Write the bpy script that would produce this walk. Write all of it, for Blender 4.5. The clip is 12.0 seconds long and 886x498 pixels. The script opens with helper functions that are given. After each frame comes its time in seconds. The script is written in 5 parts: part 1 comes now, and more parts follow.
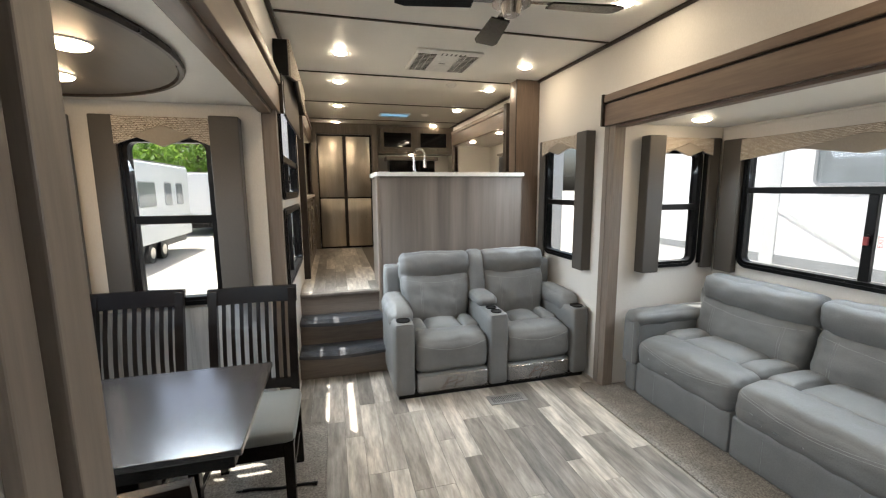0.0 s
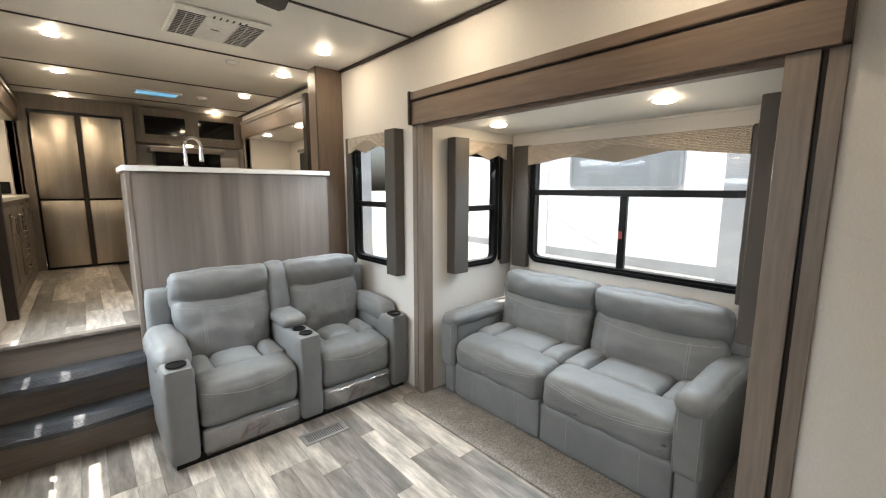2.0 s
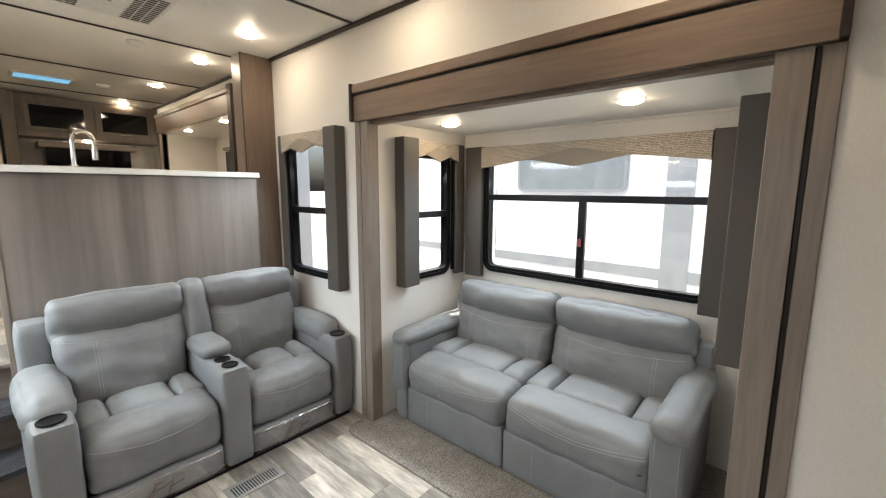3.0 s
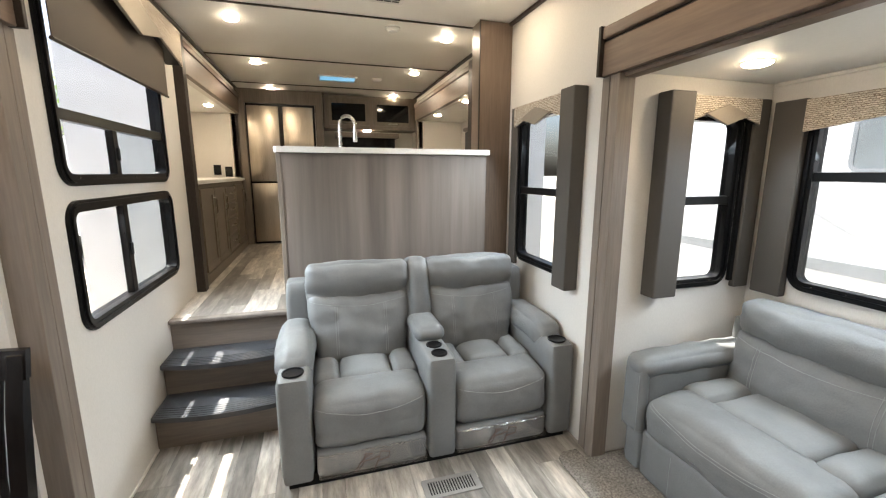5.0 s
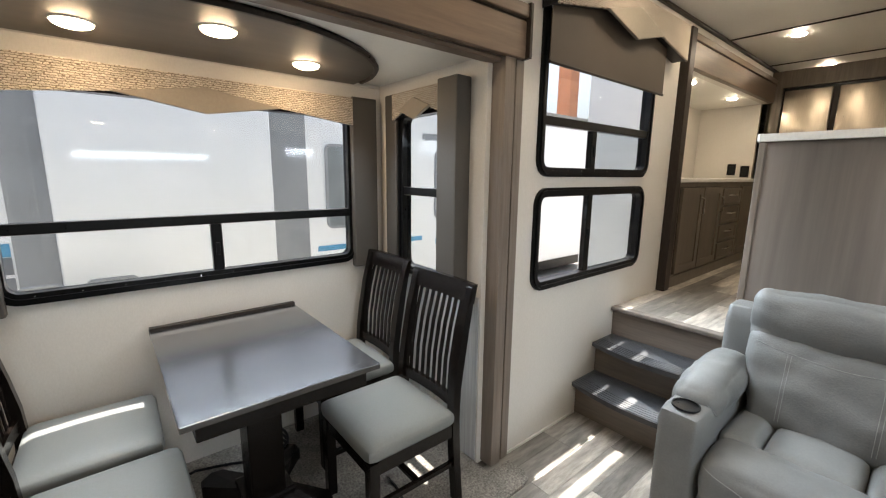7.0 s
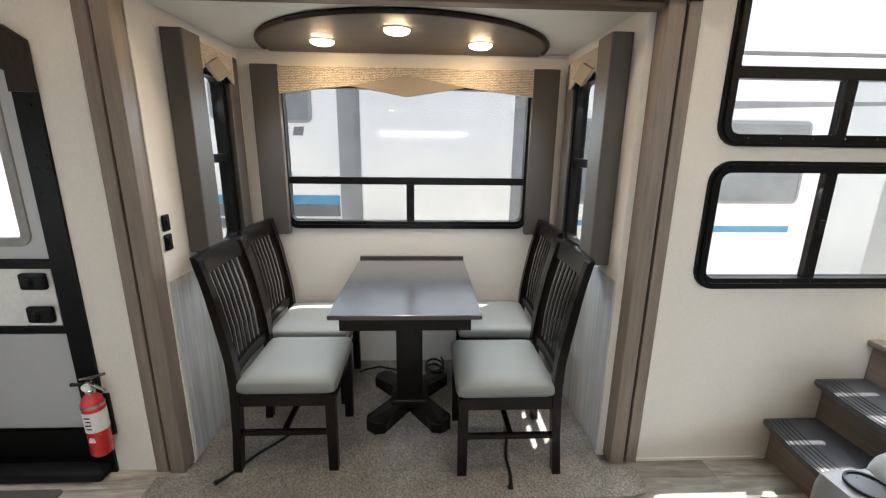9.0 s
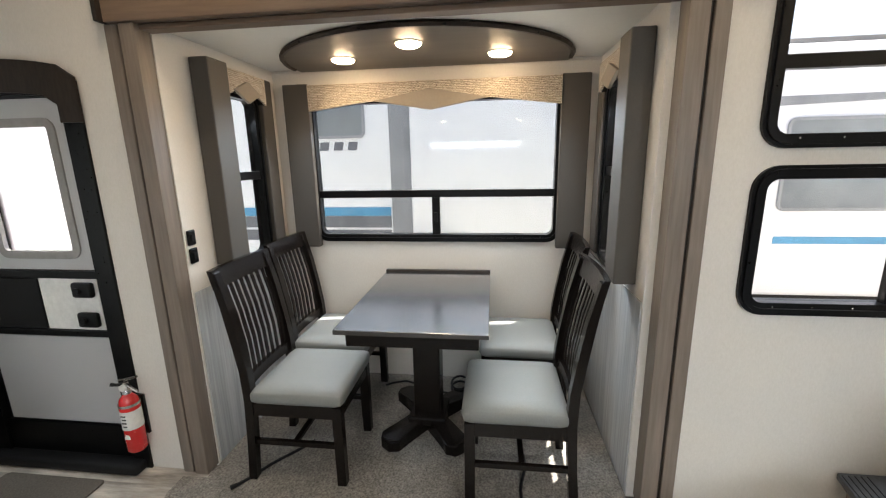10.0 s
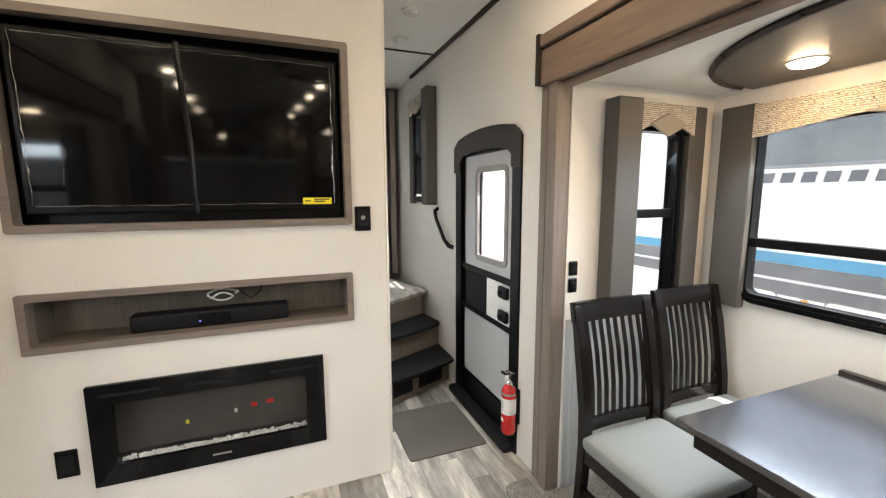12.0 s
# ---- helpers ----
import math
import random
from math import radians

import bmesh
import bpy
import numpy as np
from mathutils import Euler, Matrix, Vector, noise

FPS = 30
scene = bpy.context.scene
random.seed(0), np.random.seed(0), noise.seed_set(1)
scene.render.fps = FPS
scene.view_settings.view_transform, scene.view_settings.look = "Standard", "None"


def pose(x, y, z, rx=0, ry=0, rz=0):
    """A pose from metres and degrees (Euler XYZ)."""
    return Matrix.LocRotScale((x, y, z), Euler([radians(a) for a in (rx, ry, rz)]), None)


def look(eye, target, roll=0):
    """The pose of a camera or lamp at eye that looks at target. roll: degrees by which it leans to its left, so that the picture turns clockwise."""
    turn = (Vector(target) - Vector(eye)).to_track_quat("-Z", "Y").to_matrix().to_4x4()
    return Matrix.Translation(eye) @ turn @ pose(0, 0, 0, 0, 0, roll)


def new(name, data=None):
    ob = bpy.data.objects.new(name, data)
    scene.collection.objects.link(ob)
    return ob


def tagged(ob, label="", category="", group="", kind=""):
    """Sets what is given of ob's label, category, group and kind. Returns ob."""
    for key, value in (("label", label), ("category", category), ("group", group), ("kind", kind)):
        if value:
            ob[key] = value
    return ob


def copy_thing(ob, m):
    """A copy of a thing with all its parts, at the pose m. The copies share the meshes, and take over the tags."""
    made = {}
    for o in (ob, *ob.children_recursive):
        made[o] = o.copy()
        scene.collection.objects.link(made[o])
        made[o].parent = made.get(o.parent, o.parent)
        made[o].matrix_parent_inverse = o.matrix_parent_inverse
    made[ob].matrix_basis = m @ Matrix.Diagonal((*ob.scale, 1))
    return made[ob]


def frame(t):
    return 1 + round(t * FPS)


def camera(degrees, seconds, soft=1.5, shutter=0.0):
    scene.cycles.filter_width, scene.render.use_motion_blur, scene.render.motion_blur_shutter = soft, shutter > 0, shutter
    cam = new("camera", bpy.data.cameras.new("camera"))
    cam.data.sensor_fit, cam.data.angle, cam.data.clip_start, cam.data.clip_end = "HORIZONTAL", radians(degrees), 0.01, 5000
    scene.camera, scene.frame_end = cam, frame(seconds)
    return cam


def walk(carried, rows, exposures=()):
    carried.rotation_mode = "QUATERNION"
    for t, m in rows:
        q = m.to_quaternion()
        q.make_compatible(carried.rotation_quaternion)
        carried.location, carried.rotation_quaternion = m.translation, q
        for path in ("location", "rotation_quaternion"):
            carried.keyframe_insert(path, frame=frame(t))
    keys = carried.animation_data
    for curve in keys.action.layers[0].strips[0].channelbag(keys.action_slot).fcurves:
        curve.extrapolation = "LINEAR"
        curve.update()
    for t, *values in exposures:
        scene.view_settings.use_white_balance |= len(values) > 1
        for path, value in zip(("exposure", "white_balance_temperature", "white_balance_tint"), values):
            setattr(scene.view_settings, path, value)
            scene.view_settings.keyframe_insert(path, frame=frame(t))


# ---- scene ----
cam = camera(94.6, 12.0, soft=1.2)
PATH = [
    (0, (0.171, 0.201, 1.505), (0.68, 2.113, 1.216), -0.4),
    (0.5, (0.2, 0.313, 1.512), (0.757, 2.21, 1.205), -0.6),
    (1, (0.232, 0.383, 1.502), (0.988, 2.208, 1.187), -0.7),
    (1.5, (0.261, 0.419, 1.52), (1.315, 2.088, 1.203), -0.5),
    (2, (0.323, 0.505, 1.51), (1.628, 1.992, 1.219), 0.1),
    (2.5, (0.413, 0.631, 1.527), (1.87, 1.972, 1.243), 0.3),
    (2.7, (0.448, 0.667, 1.541), (1.943, 1.964, 1.255), 0.2),
    (4.5, (0.691, 1.057, 1.504), (1.782, 2.696, 1.157), 0.2),
    (5, (0.779, 1.099, 1.496), (1.344, 2.983, 1.133), 0.1),
    (5.5, (0.835, 1.202, 1.486), (0.753, 3.167, 1.12), 0.2),
    (6, (0.901, 1.25, 1.482), (0.184, 3.076, 1.095), 0.7),
    (6.5, (1.039, 1.276, 1.468), (-0.188, 2.807, 1.078), 0.9),
    (7, (1.131, 1.339, 1.453), (-0.384, 2.594, 1.091), 0.7),
    (7.5, (1.157, 1.47, 1.444), (-0.548, 2.438, 1.055), 1.4),
    (7.7, (1.178, 1.506, 1.447), (-0.588, 2.35, 1.035), 1.7),
    (9.3, (1.486, 1.908, 1.424), (-0.457, 1.897, 0.951), 0.1),
    (9.5, (1.467, 1.947, 1.43), (-0.478, 1.895, 0.966), -0.3),
    (10, (1.388, 2.087, 1.435), (-0.55, 1.849, 1.0), -1.1),
    (10.5, (1.311, 2.161, 1.448), (-0.554, 1.555, 1.06), -1.2),
    (11, (1.22, 2.271, 1.462), (-0.409, 1.159, 1.127), -1.2),
    (11.5, (1.127, 2.282, 1.462), (-0.091, 0.722, 1.174), -0.8),
    (12, (1.014, 2.307, 1.464), (0.299, 0.459, 1.193), -0.2),
]
walk(cam, [(t, look(eye, target, roll)) for t, eye, target, roll in PATH],
     [(0, 2.07), (0.5, 2.24), (1.5, 2.25), (2.5, 2.32), (4.5, 2.36), (5.5, 2.52), (6.0, 2.5), (6.5, 2.18), (7.5, 2.02), (9.5, 2.25), (10.5, 2.28), (11, 2.48), (11.5, 2.6), (12.0, 2.80)])

# ---- light ----
world = bpy.data.worlds.new("sky")
scene.world = world
world.use_nodes = True
wn = world.node_tree.nodes
sky = wn.new("ShaderNodeTexSky")
sky.sky_type, sky.sun_disc = "NISHITA", False
sky.sun_elevation, sky.sun_rotation = radians(73), radians(-45)
sky.air_density, sky.dust_density = 1.0, 7.0
world.node_tree.links.new(sky.outputs[0], wn["Background"].inputs[0])
wn["Background"].inputs[1].default_value = 0.125
sun = new("sun", bpy.data.lights.new("sun", "SUN"))
sun.data.energy, sun.data.angle, sun.data.color = 5.0, radians(0.5), (1.0, 0.95, 0.87)
sun.matrix_world = look((-2.0, 2.0, 10.0), (0, 0, 0))


def daylight(x, y, z, into, width, watts):
    """Sky light that falls in and down through a window's opening; into: degrees, the way it faces on the plan."""
    ob = new("daylight", bpy.data.lights.new("daylight", "AREA"))
    ob.data.shape, ob.data.size, ob.data.size_y = "RECTANGLE", width, 0.14
    ob.data.energy, ob.data.color, ob.data.spread = watts, (0.80, 0.91, 1.0), radians(120)
    way = Vector((math.cos(radians(into)), math.sin(radians(into)), -1.0))
    ob.matrix_world = look((x, y, z), Vector((x, y, z)) + way)


daylight(-1.07, 1.73, 1.62, 0, 1.38, 3.4)
daylight(3.06, 1.80, 1.62, 180, 1.38, 3.4)
daylight(2.11, 3.43, 1.70, 180, 0.48, 1.7)
daylight(-0.13, 3.54, 1.30, 0, 1.0, 2.7)
daylight(-0.13, 3.54, 1.90, 0, 1.0, 2.5)
daylight(-0.645, 0.785, 1.66, 90, 0.38, 0.8)
daylight(-0.645, 2.66, 1.66, -90, 0.38, 0.8)
daylight(2.67, 2.745, 1.66, -90, 0.38, 1.0)
daylight(-0.12, 0.115, 1.5, 0, 0.3, 1.4)
daylight(-0.125, -1.13, 2.0, 0, 0.32, 1.2)


# ---- materials ----
def nodes_of(name):
    m = bpy.data.materials.new(name)
    m.use_nodes = True
    t = m.node_tree
    return m, t, t.nodes["Principled BSDF"]


def surface(name, c1, c2=None, scale=30.0, stretch=(1, 1, 1), rough=0.6, bump=0.0, metal=0.0, big=2.0, spread=0.12, vary=0.0, coat=0.0, detail=6.0, rough_var=0.08):
    """A procedural surface: fine grain between two colours, a broad blotch over it, and relief."""
    m, t, p = nodes_of(name)
    c2 = c2 or tuple(v * 0.82 for v in c1)
    n, l = t.nodes, t.links
    co = n.new("ShaderNodeTexCoord")
    mp = n.new("ShaderNodeMapping")
    mp.inputs["Scale"].default_value = stretch
    l.new(co.outputs["Object"], mp.inputs[0])
    vec = mp.outputs[0]
    if vary:
        oi = n.new("ShaderNodeObjectInfo")
        mul = n.new("ShaderNodeVectorMath")
        mul.operation = "MULTIPLY_ADD"
        cx = n.new("ShaderNodeCombineXYZ")
        for k in range(3):
            l.new(oi.outputs["Random"], cx.inputs[k])
        l.new(cx.outputs[0], mul.inputs[0])
        mul.inputs[1].default_value = (37.0, 51.0, 23.0)
        l.new(vec, mul.inputs[2])
        vec = mul.outputs[0]
    f = n.new("ShaderNodeTexNoise")
    f.inputs["Scale"].default_value, f.inputs["Detail"].default_value, f.inputs["Roughness"].default_value = scale, detail, 0.65
    l.new(vec, f.inputs["Vector"])
    b = n.new("ShaderNodeTexNoise")
    b.inputs["Scale"].default_value, b.inputs["Detail"].default_value = big, 3.0
    l.new(vec, b.inputs["Vector"])
    ramp = n.new("ShaderNodeValToRGB")
    ramp.color_ramp.elements[0].position, ramp.color_ramp.elements[1].position = 0.32, 0.68
    ramp.color_ramp.elements[0].color, ramp.color_ramp.elements[1].color = (*c2, 1), (*c1, 1)
    l.new(f.outputs["Fac"], ramp.inputs[0])
    hsv = n.new("ShaderNodeHueSaturation")
    l.new(ramp.outputs[0], hsv.inputs["Color"])
    mr = n.new("ShaderNodeMapRange")
    mr.inputs["From Min"].default_value, mr.inputs["From Max"].default_value = 0.3, 0.7
    mr.inputs["To Min"].default_value, mr.inputs["To Max"].default_value = 1 - spread, 1 + spread
    l.new(b.outputs["Fac"], mr.inputs[0])
    if vary:
        mv = n.new("ShaderNodeMath")
        mv.operation = "MULTIPLY_ADD"
        l.new(oi.outputs["Random"], mv.inputs[0])
        mv.inputs[1].default_value, mv.inputs[2].default_value = 2 * vary, 1 - vary
        mm = n.new("ShaderNodeMath")
        mm.operation = "MULTIPLY"
        l.new(mv.outputs[0], mm.inputs[0])
        l.new(mr.outputs[0], mm.inputs[1])
        l.new(mm.outputs[0], hsv.inputs["Value"])
    else:
        l.new(mr.outputs[0], hsv.inputs["Value"])
    l.new(hsv.outputs[0], p.inputs["Base Color"])
    rr = n.new("ShaderNodeMapRange")
    rr.inputs["To Min"].default_value, rr.inputs["To Max"].default_value = max(0.02, rough - rough_var), min(1, rough + rough_var)
    l.new(f.outputs["Fac"], rr.inputs[0])
    l.new(rr.outputs[0], p.inputs["Roughness"])
    p.inputs["Metallic"].default_value = metal
    p.inputs["Coat Weight"].default_value = coat
    if bump:
        bp = n.new("ShaderNodeBump")
        bp.inputs["Strength"].default_value, bp.inputs["Distance"].default_value = bump, 0.004
        l.new(f.outputs["Fac"], bp.inputs["Height"])
        l.new(bp.outputs[0], p.inputs["Normal"])
    return m


def glowing(name, colour, strength):
    m, t, p = nodes_of(name)
    p.inputs["Base Color"].default_value = (0.8, 0.8, 0.8, 1)
    p.inputs["Emission Color"].default_value = (*colour, 1)
    p.inputs["Emission Strength"].default_value = strength
    return m


def pane_glass(name, tint, gloss=0.07):
    m, t, p = nodes_of(name)
    t.nodes.remove(p)
    tr = t.nodes.new("ShaderNodeBsdfTransparent")
    tr.inputs[0].default_value = (*tint, 1)
    gl = t.nodes.new("ShaderNodeBsdfGlossy")
    gl.inputs["Roughness"].default_value = 0.02
    mx = t.nodes.new("ShaderNodeMixShader")
    mx.inputs[0].default_value = gloss
    t.links.new(tr.outputs[0], mx.inputs[1])
    t.links.new(gl.outputs[0], mx.inputs[2])
    t.links.new(mx.outputs[0], t.nodes["Material Output"].inputs[0])
    return m


def woven(name, c1, c2):
    """A coarse tweed: short thick cream yarns in rows, with dark gaps between them."""
    m, t, p = nodes_of(name)
    n, l = t.nodes, t.links
    co = n.new("ShaderNodeTexCoord")
    sep = n.new("ShaderNodeSeparateXYZ")
    l.new(co.outputs["Object"], sep.inputs[0])
    along = n.new("ShaderNodeMath")
    l.new(sep.outputs[0], along.inputs[0])
    l.new(sep.outputs[1], along.inputs[1])
    flat = n.new("ShaderNodeCombineXYZ")
    l.new(along.outputs[0], flat.inputs[0])
    l.new(sep.outputs[2], flat.inputs[1])
    wob = n.new("ShaderNodeTexNoise")
    wob.inputs["Scale"].default_value, wob.inputs["Detail"].default_value = 70.0, 2.0
    l.new(flat.outputs[0], wob.inputs["Vector"])
    mad = n.new("ShaderNodeVectorMath")
    mad.operation = "MULTIPLY_ADD"
    l.new(wob.outputs["Color"], mad.inputs[0])
    mad.inputs[1].default_value = (0.03, 0.009, 0.0)
    l.new(flat.outputs[0], mad.inputs[2])
    v = n.new("ShaderNodeTexBrick")
    v.offset = 0.5
    v.inputs["Scale"].default_value = 1.0
    v.inputs["Brick Width"].default_value, v.inputs["Row Height"].default_value = 0.018, 0.0088
    v.inputs["Mortar Size"].default_value, v.inputs["Mortar Smooth"].default_value, v.inputs["Bias"].default_value = 0.0017, 0.7, 0.0
    v.inputs["Color1"].default_value, v.inputs["Color2"].default_value = (*c1, 1), (*[0.72 * q for q in c1], 1)
    v.inputs["Mortar"].default_value = (*c2, 1)
    l.new(mad.outputs[0], v.inputs["Vector"])
    l.new(v.outputs["Color"], p.inputs["Base Color"])
    bp = n.new("ShaderNodeBump")
    bp.invert = True
    bp.inputs["Strength"].default_value, bp.inputs["Distance"].default_value = 0.8, 0.004
    l.new(v.outputs["Fac"], bp.inputs["Height"])
    l.new(bp.outputs[0], p.inputs["Normal"])
    p.inputs["Roughness"].default_value = 0.95
    return m


WALL = surface("linen_wallboard", (0.68, 0.645, 0.598), (0.625, 0.59, 0.542), 160, (1, 1, 0.5), 0.65, 0.15, spread=0.03)
CEIL = surface("ceiling_panel", (0.80, 0.785, 0.74), (0.765, 0.75, 0.705), 60, rough=0.45, bump=0.05, spread=0.03)
TRIM_V = surface("trim_wood_upright", (0.205, 0.168, 0.137), (0.158, 0.128, 0.104), 8, (9, 9, 0.6), 0.45, 0.1)
TRIM_Y = surface("trim_wood_long", (0.172, 0.119, 0.085), (0.128, 0.088, 0.063), 8, (9, 0.6, 9), 0.42, 0.1)
TRIM_X = surface("trim_wood_cross", (0.195, 0.158, 0.13), (0.148, 0.119, 0.098), 8, (0.7, 9, 9), 0.45, 0.1)
TRIM_DARK = surface("dark_trim", (0.036, 0.027, 0.022), (0.022, 0.017, 0.014), 20, (4, 4, 1), 0.4, 0.05)
PANEL = surface("island_panel_wood", (0.205, 0.173, 0.150), (0.128, 0.107, 0.091), 2.4, (5, 5, 0.22), 0.5, 0.05, big=1.3, spread=0.2, detail=7)
COLUMN = surface("column_wood", (0.150, 0.106, 0.077), (0.112, 0.078, 0.056), 8, (9, 9, 0.6), 0.45, 0.1)
CAB = surface("cabinet_wood", (0.140, 0.112, 0.085), (0.100, 0.080, 0.060), 8, (8, 8, 0.6), 0.45, 0.08)
PLANK = surface("vinyl_plank", (0.45, 0.41, 0.36), (0.19, 0.169, 0.146), 5.0, (6, 1.0, 1), 0.4, 0.06, big=2.8, spread=0.3, vary=0.52, detail=10)
SUBFLOOR = surface("floor_joint", (0.12, 0.105, 0.09), rough=0.7)
CARPET = surface("carpet_pile", (0.315, 0.288, 0.255), (0.085, 0.077, 0.068), 105, rough=1.0, bump=1.0, big=9, spread=0.15)
MATTING = surface("door_mat", (0.125, 0.108, 0.092), (0.07, 0.06, 0.05), 120, rough=1.0, bump=0.6)
LEATHER = surface("grey_leather", (0.160, 0.163, 0.162), (0.134, 0.137, 0.137), 150, rough=0.52, bump=0.4, big=6, spread=0.10)
STITCH = surface("pale_stitching", (0.27, 0.275, 0.272), rough=0.7)
SEATPAD = surface("chair_vinyl", (0.20, 0.208, 0.204), (0.178, 0.185, 0.182), 150, rough=0.5, bump=0.2, spread=0.04)
ESPRESSO = surface("espresso_wood", (0.0080, 0.0056, 0.0046), (0.004, 0.003, 0.0026), 12, (6, 6, 0.8), 0.24, 0.05)
TABLETOP = surface("espresso_tabletop", (0.020, 0.019, 0.020), (0.015, 0.014, 0.015), 10, (0.6, 9, 9), 0.24, 0.0, rough_var=0.015, detail=3.0, coat=1.0)
TABLETOP.node_tree.nodes["Principled BSDF"].inputs["Coat Roughness"].default_value = 0.2
TABLETOP.node_tree.nodes["Principled BSDF"].inputs["Coat IOR"].default_value = 1.6
TABLETOP.node_tree.nodes["Principled BSDF"].inputs["Specular IOR Level"].default_value = 0.9
WRAP = pane_glass("clear_film", (0.95, 0.95, 0.95), 0.12)
PADDED = surface("curtain_vinyl", (0.070, 0.062, 0.053), (0.060, 0.053, 0.046), 120, rough=0.6, bump=0.15, spread=0.05)
DIAMOND = surface("valance_suede", (0.27, 0.235, 0.19), (0.24, 0.205, 0.165), 100, rough=0.75, bump=0.1)
TWEED = woven("tweed", (0.62, 0.55, 0.46), (0.17, 0.125, 0.09))
BLACK = surface("black_frame", (0.0035, 0.0035, 0.004), (0.0025, 0.0025, 0.0025), 60, rough=0.3, bump=0.03)
RUBBER = surface("black_rubber", (0.010, 0.010, 0.011), (0.006, 0.006, 0.0065), 90, rough=0.55, bump=0.3)
TREAD = surface("step_vinyl", (0.047, 0.049, 0.054), (0.030, 0.031, 0.035), 30, (1, 12, 1), 0.35, 0.2)
GLASS = pane_glass("window_glass", (0.66, 0.685, 0.70), 0.02)
TINTED = pane_glass("screened_glass", (0.66, 0.69, 0.71), 0.03)
CLEAR = pane_glass("clear_glass", (0.79, 0.80, 0.81), 0.02)
FROST, _t, _p = nodes_of("frosted_glass")
_p.inputs["Base Color"].default_value, _p.inputs["Transmission Weight"].default_value, _p.inputs["Roughness"].default_value = (0.95, 0.93, 0.97, 1), 1.0, 0.5
STEEL = surface("brushed_steel", (0.52, 0.455, 0.37), (0.44, 0.385, 0.31), 30, (6, 6, 0.3), 0.3, 0.03, metal=1.0)
CHROME = surface("brushed_nickel", (0.6, 0.58, 0.55), rough=0.25, metal=1.0)
QUARTZ = surface("white_counter", (0.78, 0.77, 0.74), (0.70, 0.69, 0.66), 90, rough=0.3)
WHITE = surface("white_plastic", (0.75, 0.74, 0.71), rough=0.5)
GREY_PL = surface("grey_plastic", (0.25, 0.24, 0.23), rough=0.5)
DOORSKIN = surface("door_skin", (0.42, 0.42, 0.425), (0.38, 0.38, 0.385), 200, rough=0.5, bump=0.25, spread=0.03)
DULL_RED = surface("faded_red", (0.30, 0.05, 0.05), rough=0.5)
RED = surface("red_paint", (0.55, 0.015, 0.015), (0.5, 0.012, 0.012), rough=0.25, coat=0.5)
YELLOW = surface("yellow_sticker", (0.85, 0.7, 0.02), rough=0.5)
INK = surface("printed_ink", (0.02, 0.02, 0.02), rough=0.6)
SCREEN = surface("tv_screen", (0.004, 0.004, 0.005), (0.003, 0.003, 0.003), rough=0.06, rough_var=0.01)
SCREEN.node_tree.nodes["Principled BSDF"].inputs["Specular IOR Level"].default_value = 0.2
SMOKED = surface("fireplace_back", (0.05, 0.046, 0.04), (0.044, 0.04, 0.035), 3, rough=0.7, rough_var=0.02, detail=2.0)
CRYSTAL = surface("glass_crystals", (0.75, 0.75, 0.75), rough=0.1)
# Upright streaks of darker grey paint the shade between ribs into the colour.
WAINS = surface("ribbed_carpet_wall", (0.50, 0.505, 0.50), (0.33, 0.335, 0.335), 6, (12, 12, 0.35), 0.9, 0.4, spread=0.1)
LAMP = glowing("warm_lamp", (1.0, 0.83, 0.61), 43.0)
LAMP_DIM = glowing("dim_warm_lamp", (1.0, 0.72, 0.43), 20.0)
LAMP_SLIDE = glowing("slide_lamp", (1.0, 0.79, 0.54), 18.0)
BLUE_LED = glowing("blue_led", (0.01, 0.03, 1.0), 0.35)
ESPRESSO.node_tree.nodes["Principled BSDF"].inputs["Specular IOR Level"].default_value = 0.24
for dull in (BLACK, TRIM_DARK, RUBBER):
    dull.node_tree.nodes["Principled BSDF"].inputs["Specular IOR Level"].default_value = 0.2
# Film emits light itself, in place of daylight coming through the skylight.
SKYLIGHT_GLOW = glowing("skylight_film_glow", (0.10, 0.50, 0.80), 0.17)
MONO = surface("brown_print", (0.12, 0.075, 0.06), rough=0.6)
SHADE = surface("roller_shade", (0.076, 0.058, 0.043), (0.066, 0.050, 0.037), 120, rough=0.7, bump=0.1)
RV_WHITE = surface("trailer_fibreglass", (0.80, 0.81, 0.82), (0.77, 0.78, 0.79), 3, rough=0.6, spread=0.02)
RV_GREY = surface("trailer_grey", (0.30, 0.315, 0.33), rough=0.35)
RV_SLATE = surface("trailer_slate", (0.15, 0.16, 0.18), rough=0.4)
RV_BLUE = surface("trailer_blue", (0.08, 0.30, 0.50), rough=0.35)
# Pane grey is lightened to hold the reflection of bright surroundings.
RV_DARK = surface("trailer_window_sheen", (0.24, 0.265, 0.28), (0.19, 0.215, 0.225), 1.5, rough=0.08)
RV_SHELL = surface("trailer_side", (0.62, 0.635, 0.64), (0.58, 0.595, 0.60), 4, rough=0.4, spread=0.03)
TERRACOTTA = surface("terracotta_paint", (0.45, 0.20, 0.11), (0.38, 0.165, 0.09), 6, rough=0.7)
AMBER = surface("amber_lens", (0.75, 0.30, 0.04), rough=0.2)
GRAVEL = surface("pale_gravel", (0.50, 0.46, 0.40), (0.33, 0.30, 0.26), 25, rough=0.95, bump=0.4, big=0.3)
BARK = surface("bark", (0.13, 0.10, 0.07), (0.07, 0.055, 0.04), 12, (4, 4, 1), 0.9, 0.6)
LEAF = surface("leaves", (0.20, 0.34, 0.06), (0.09, 0.18, 0.03), 5, rough=0.6)
_leaf = LEAF.node_tree
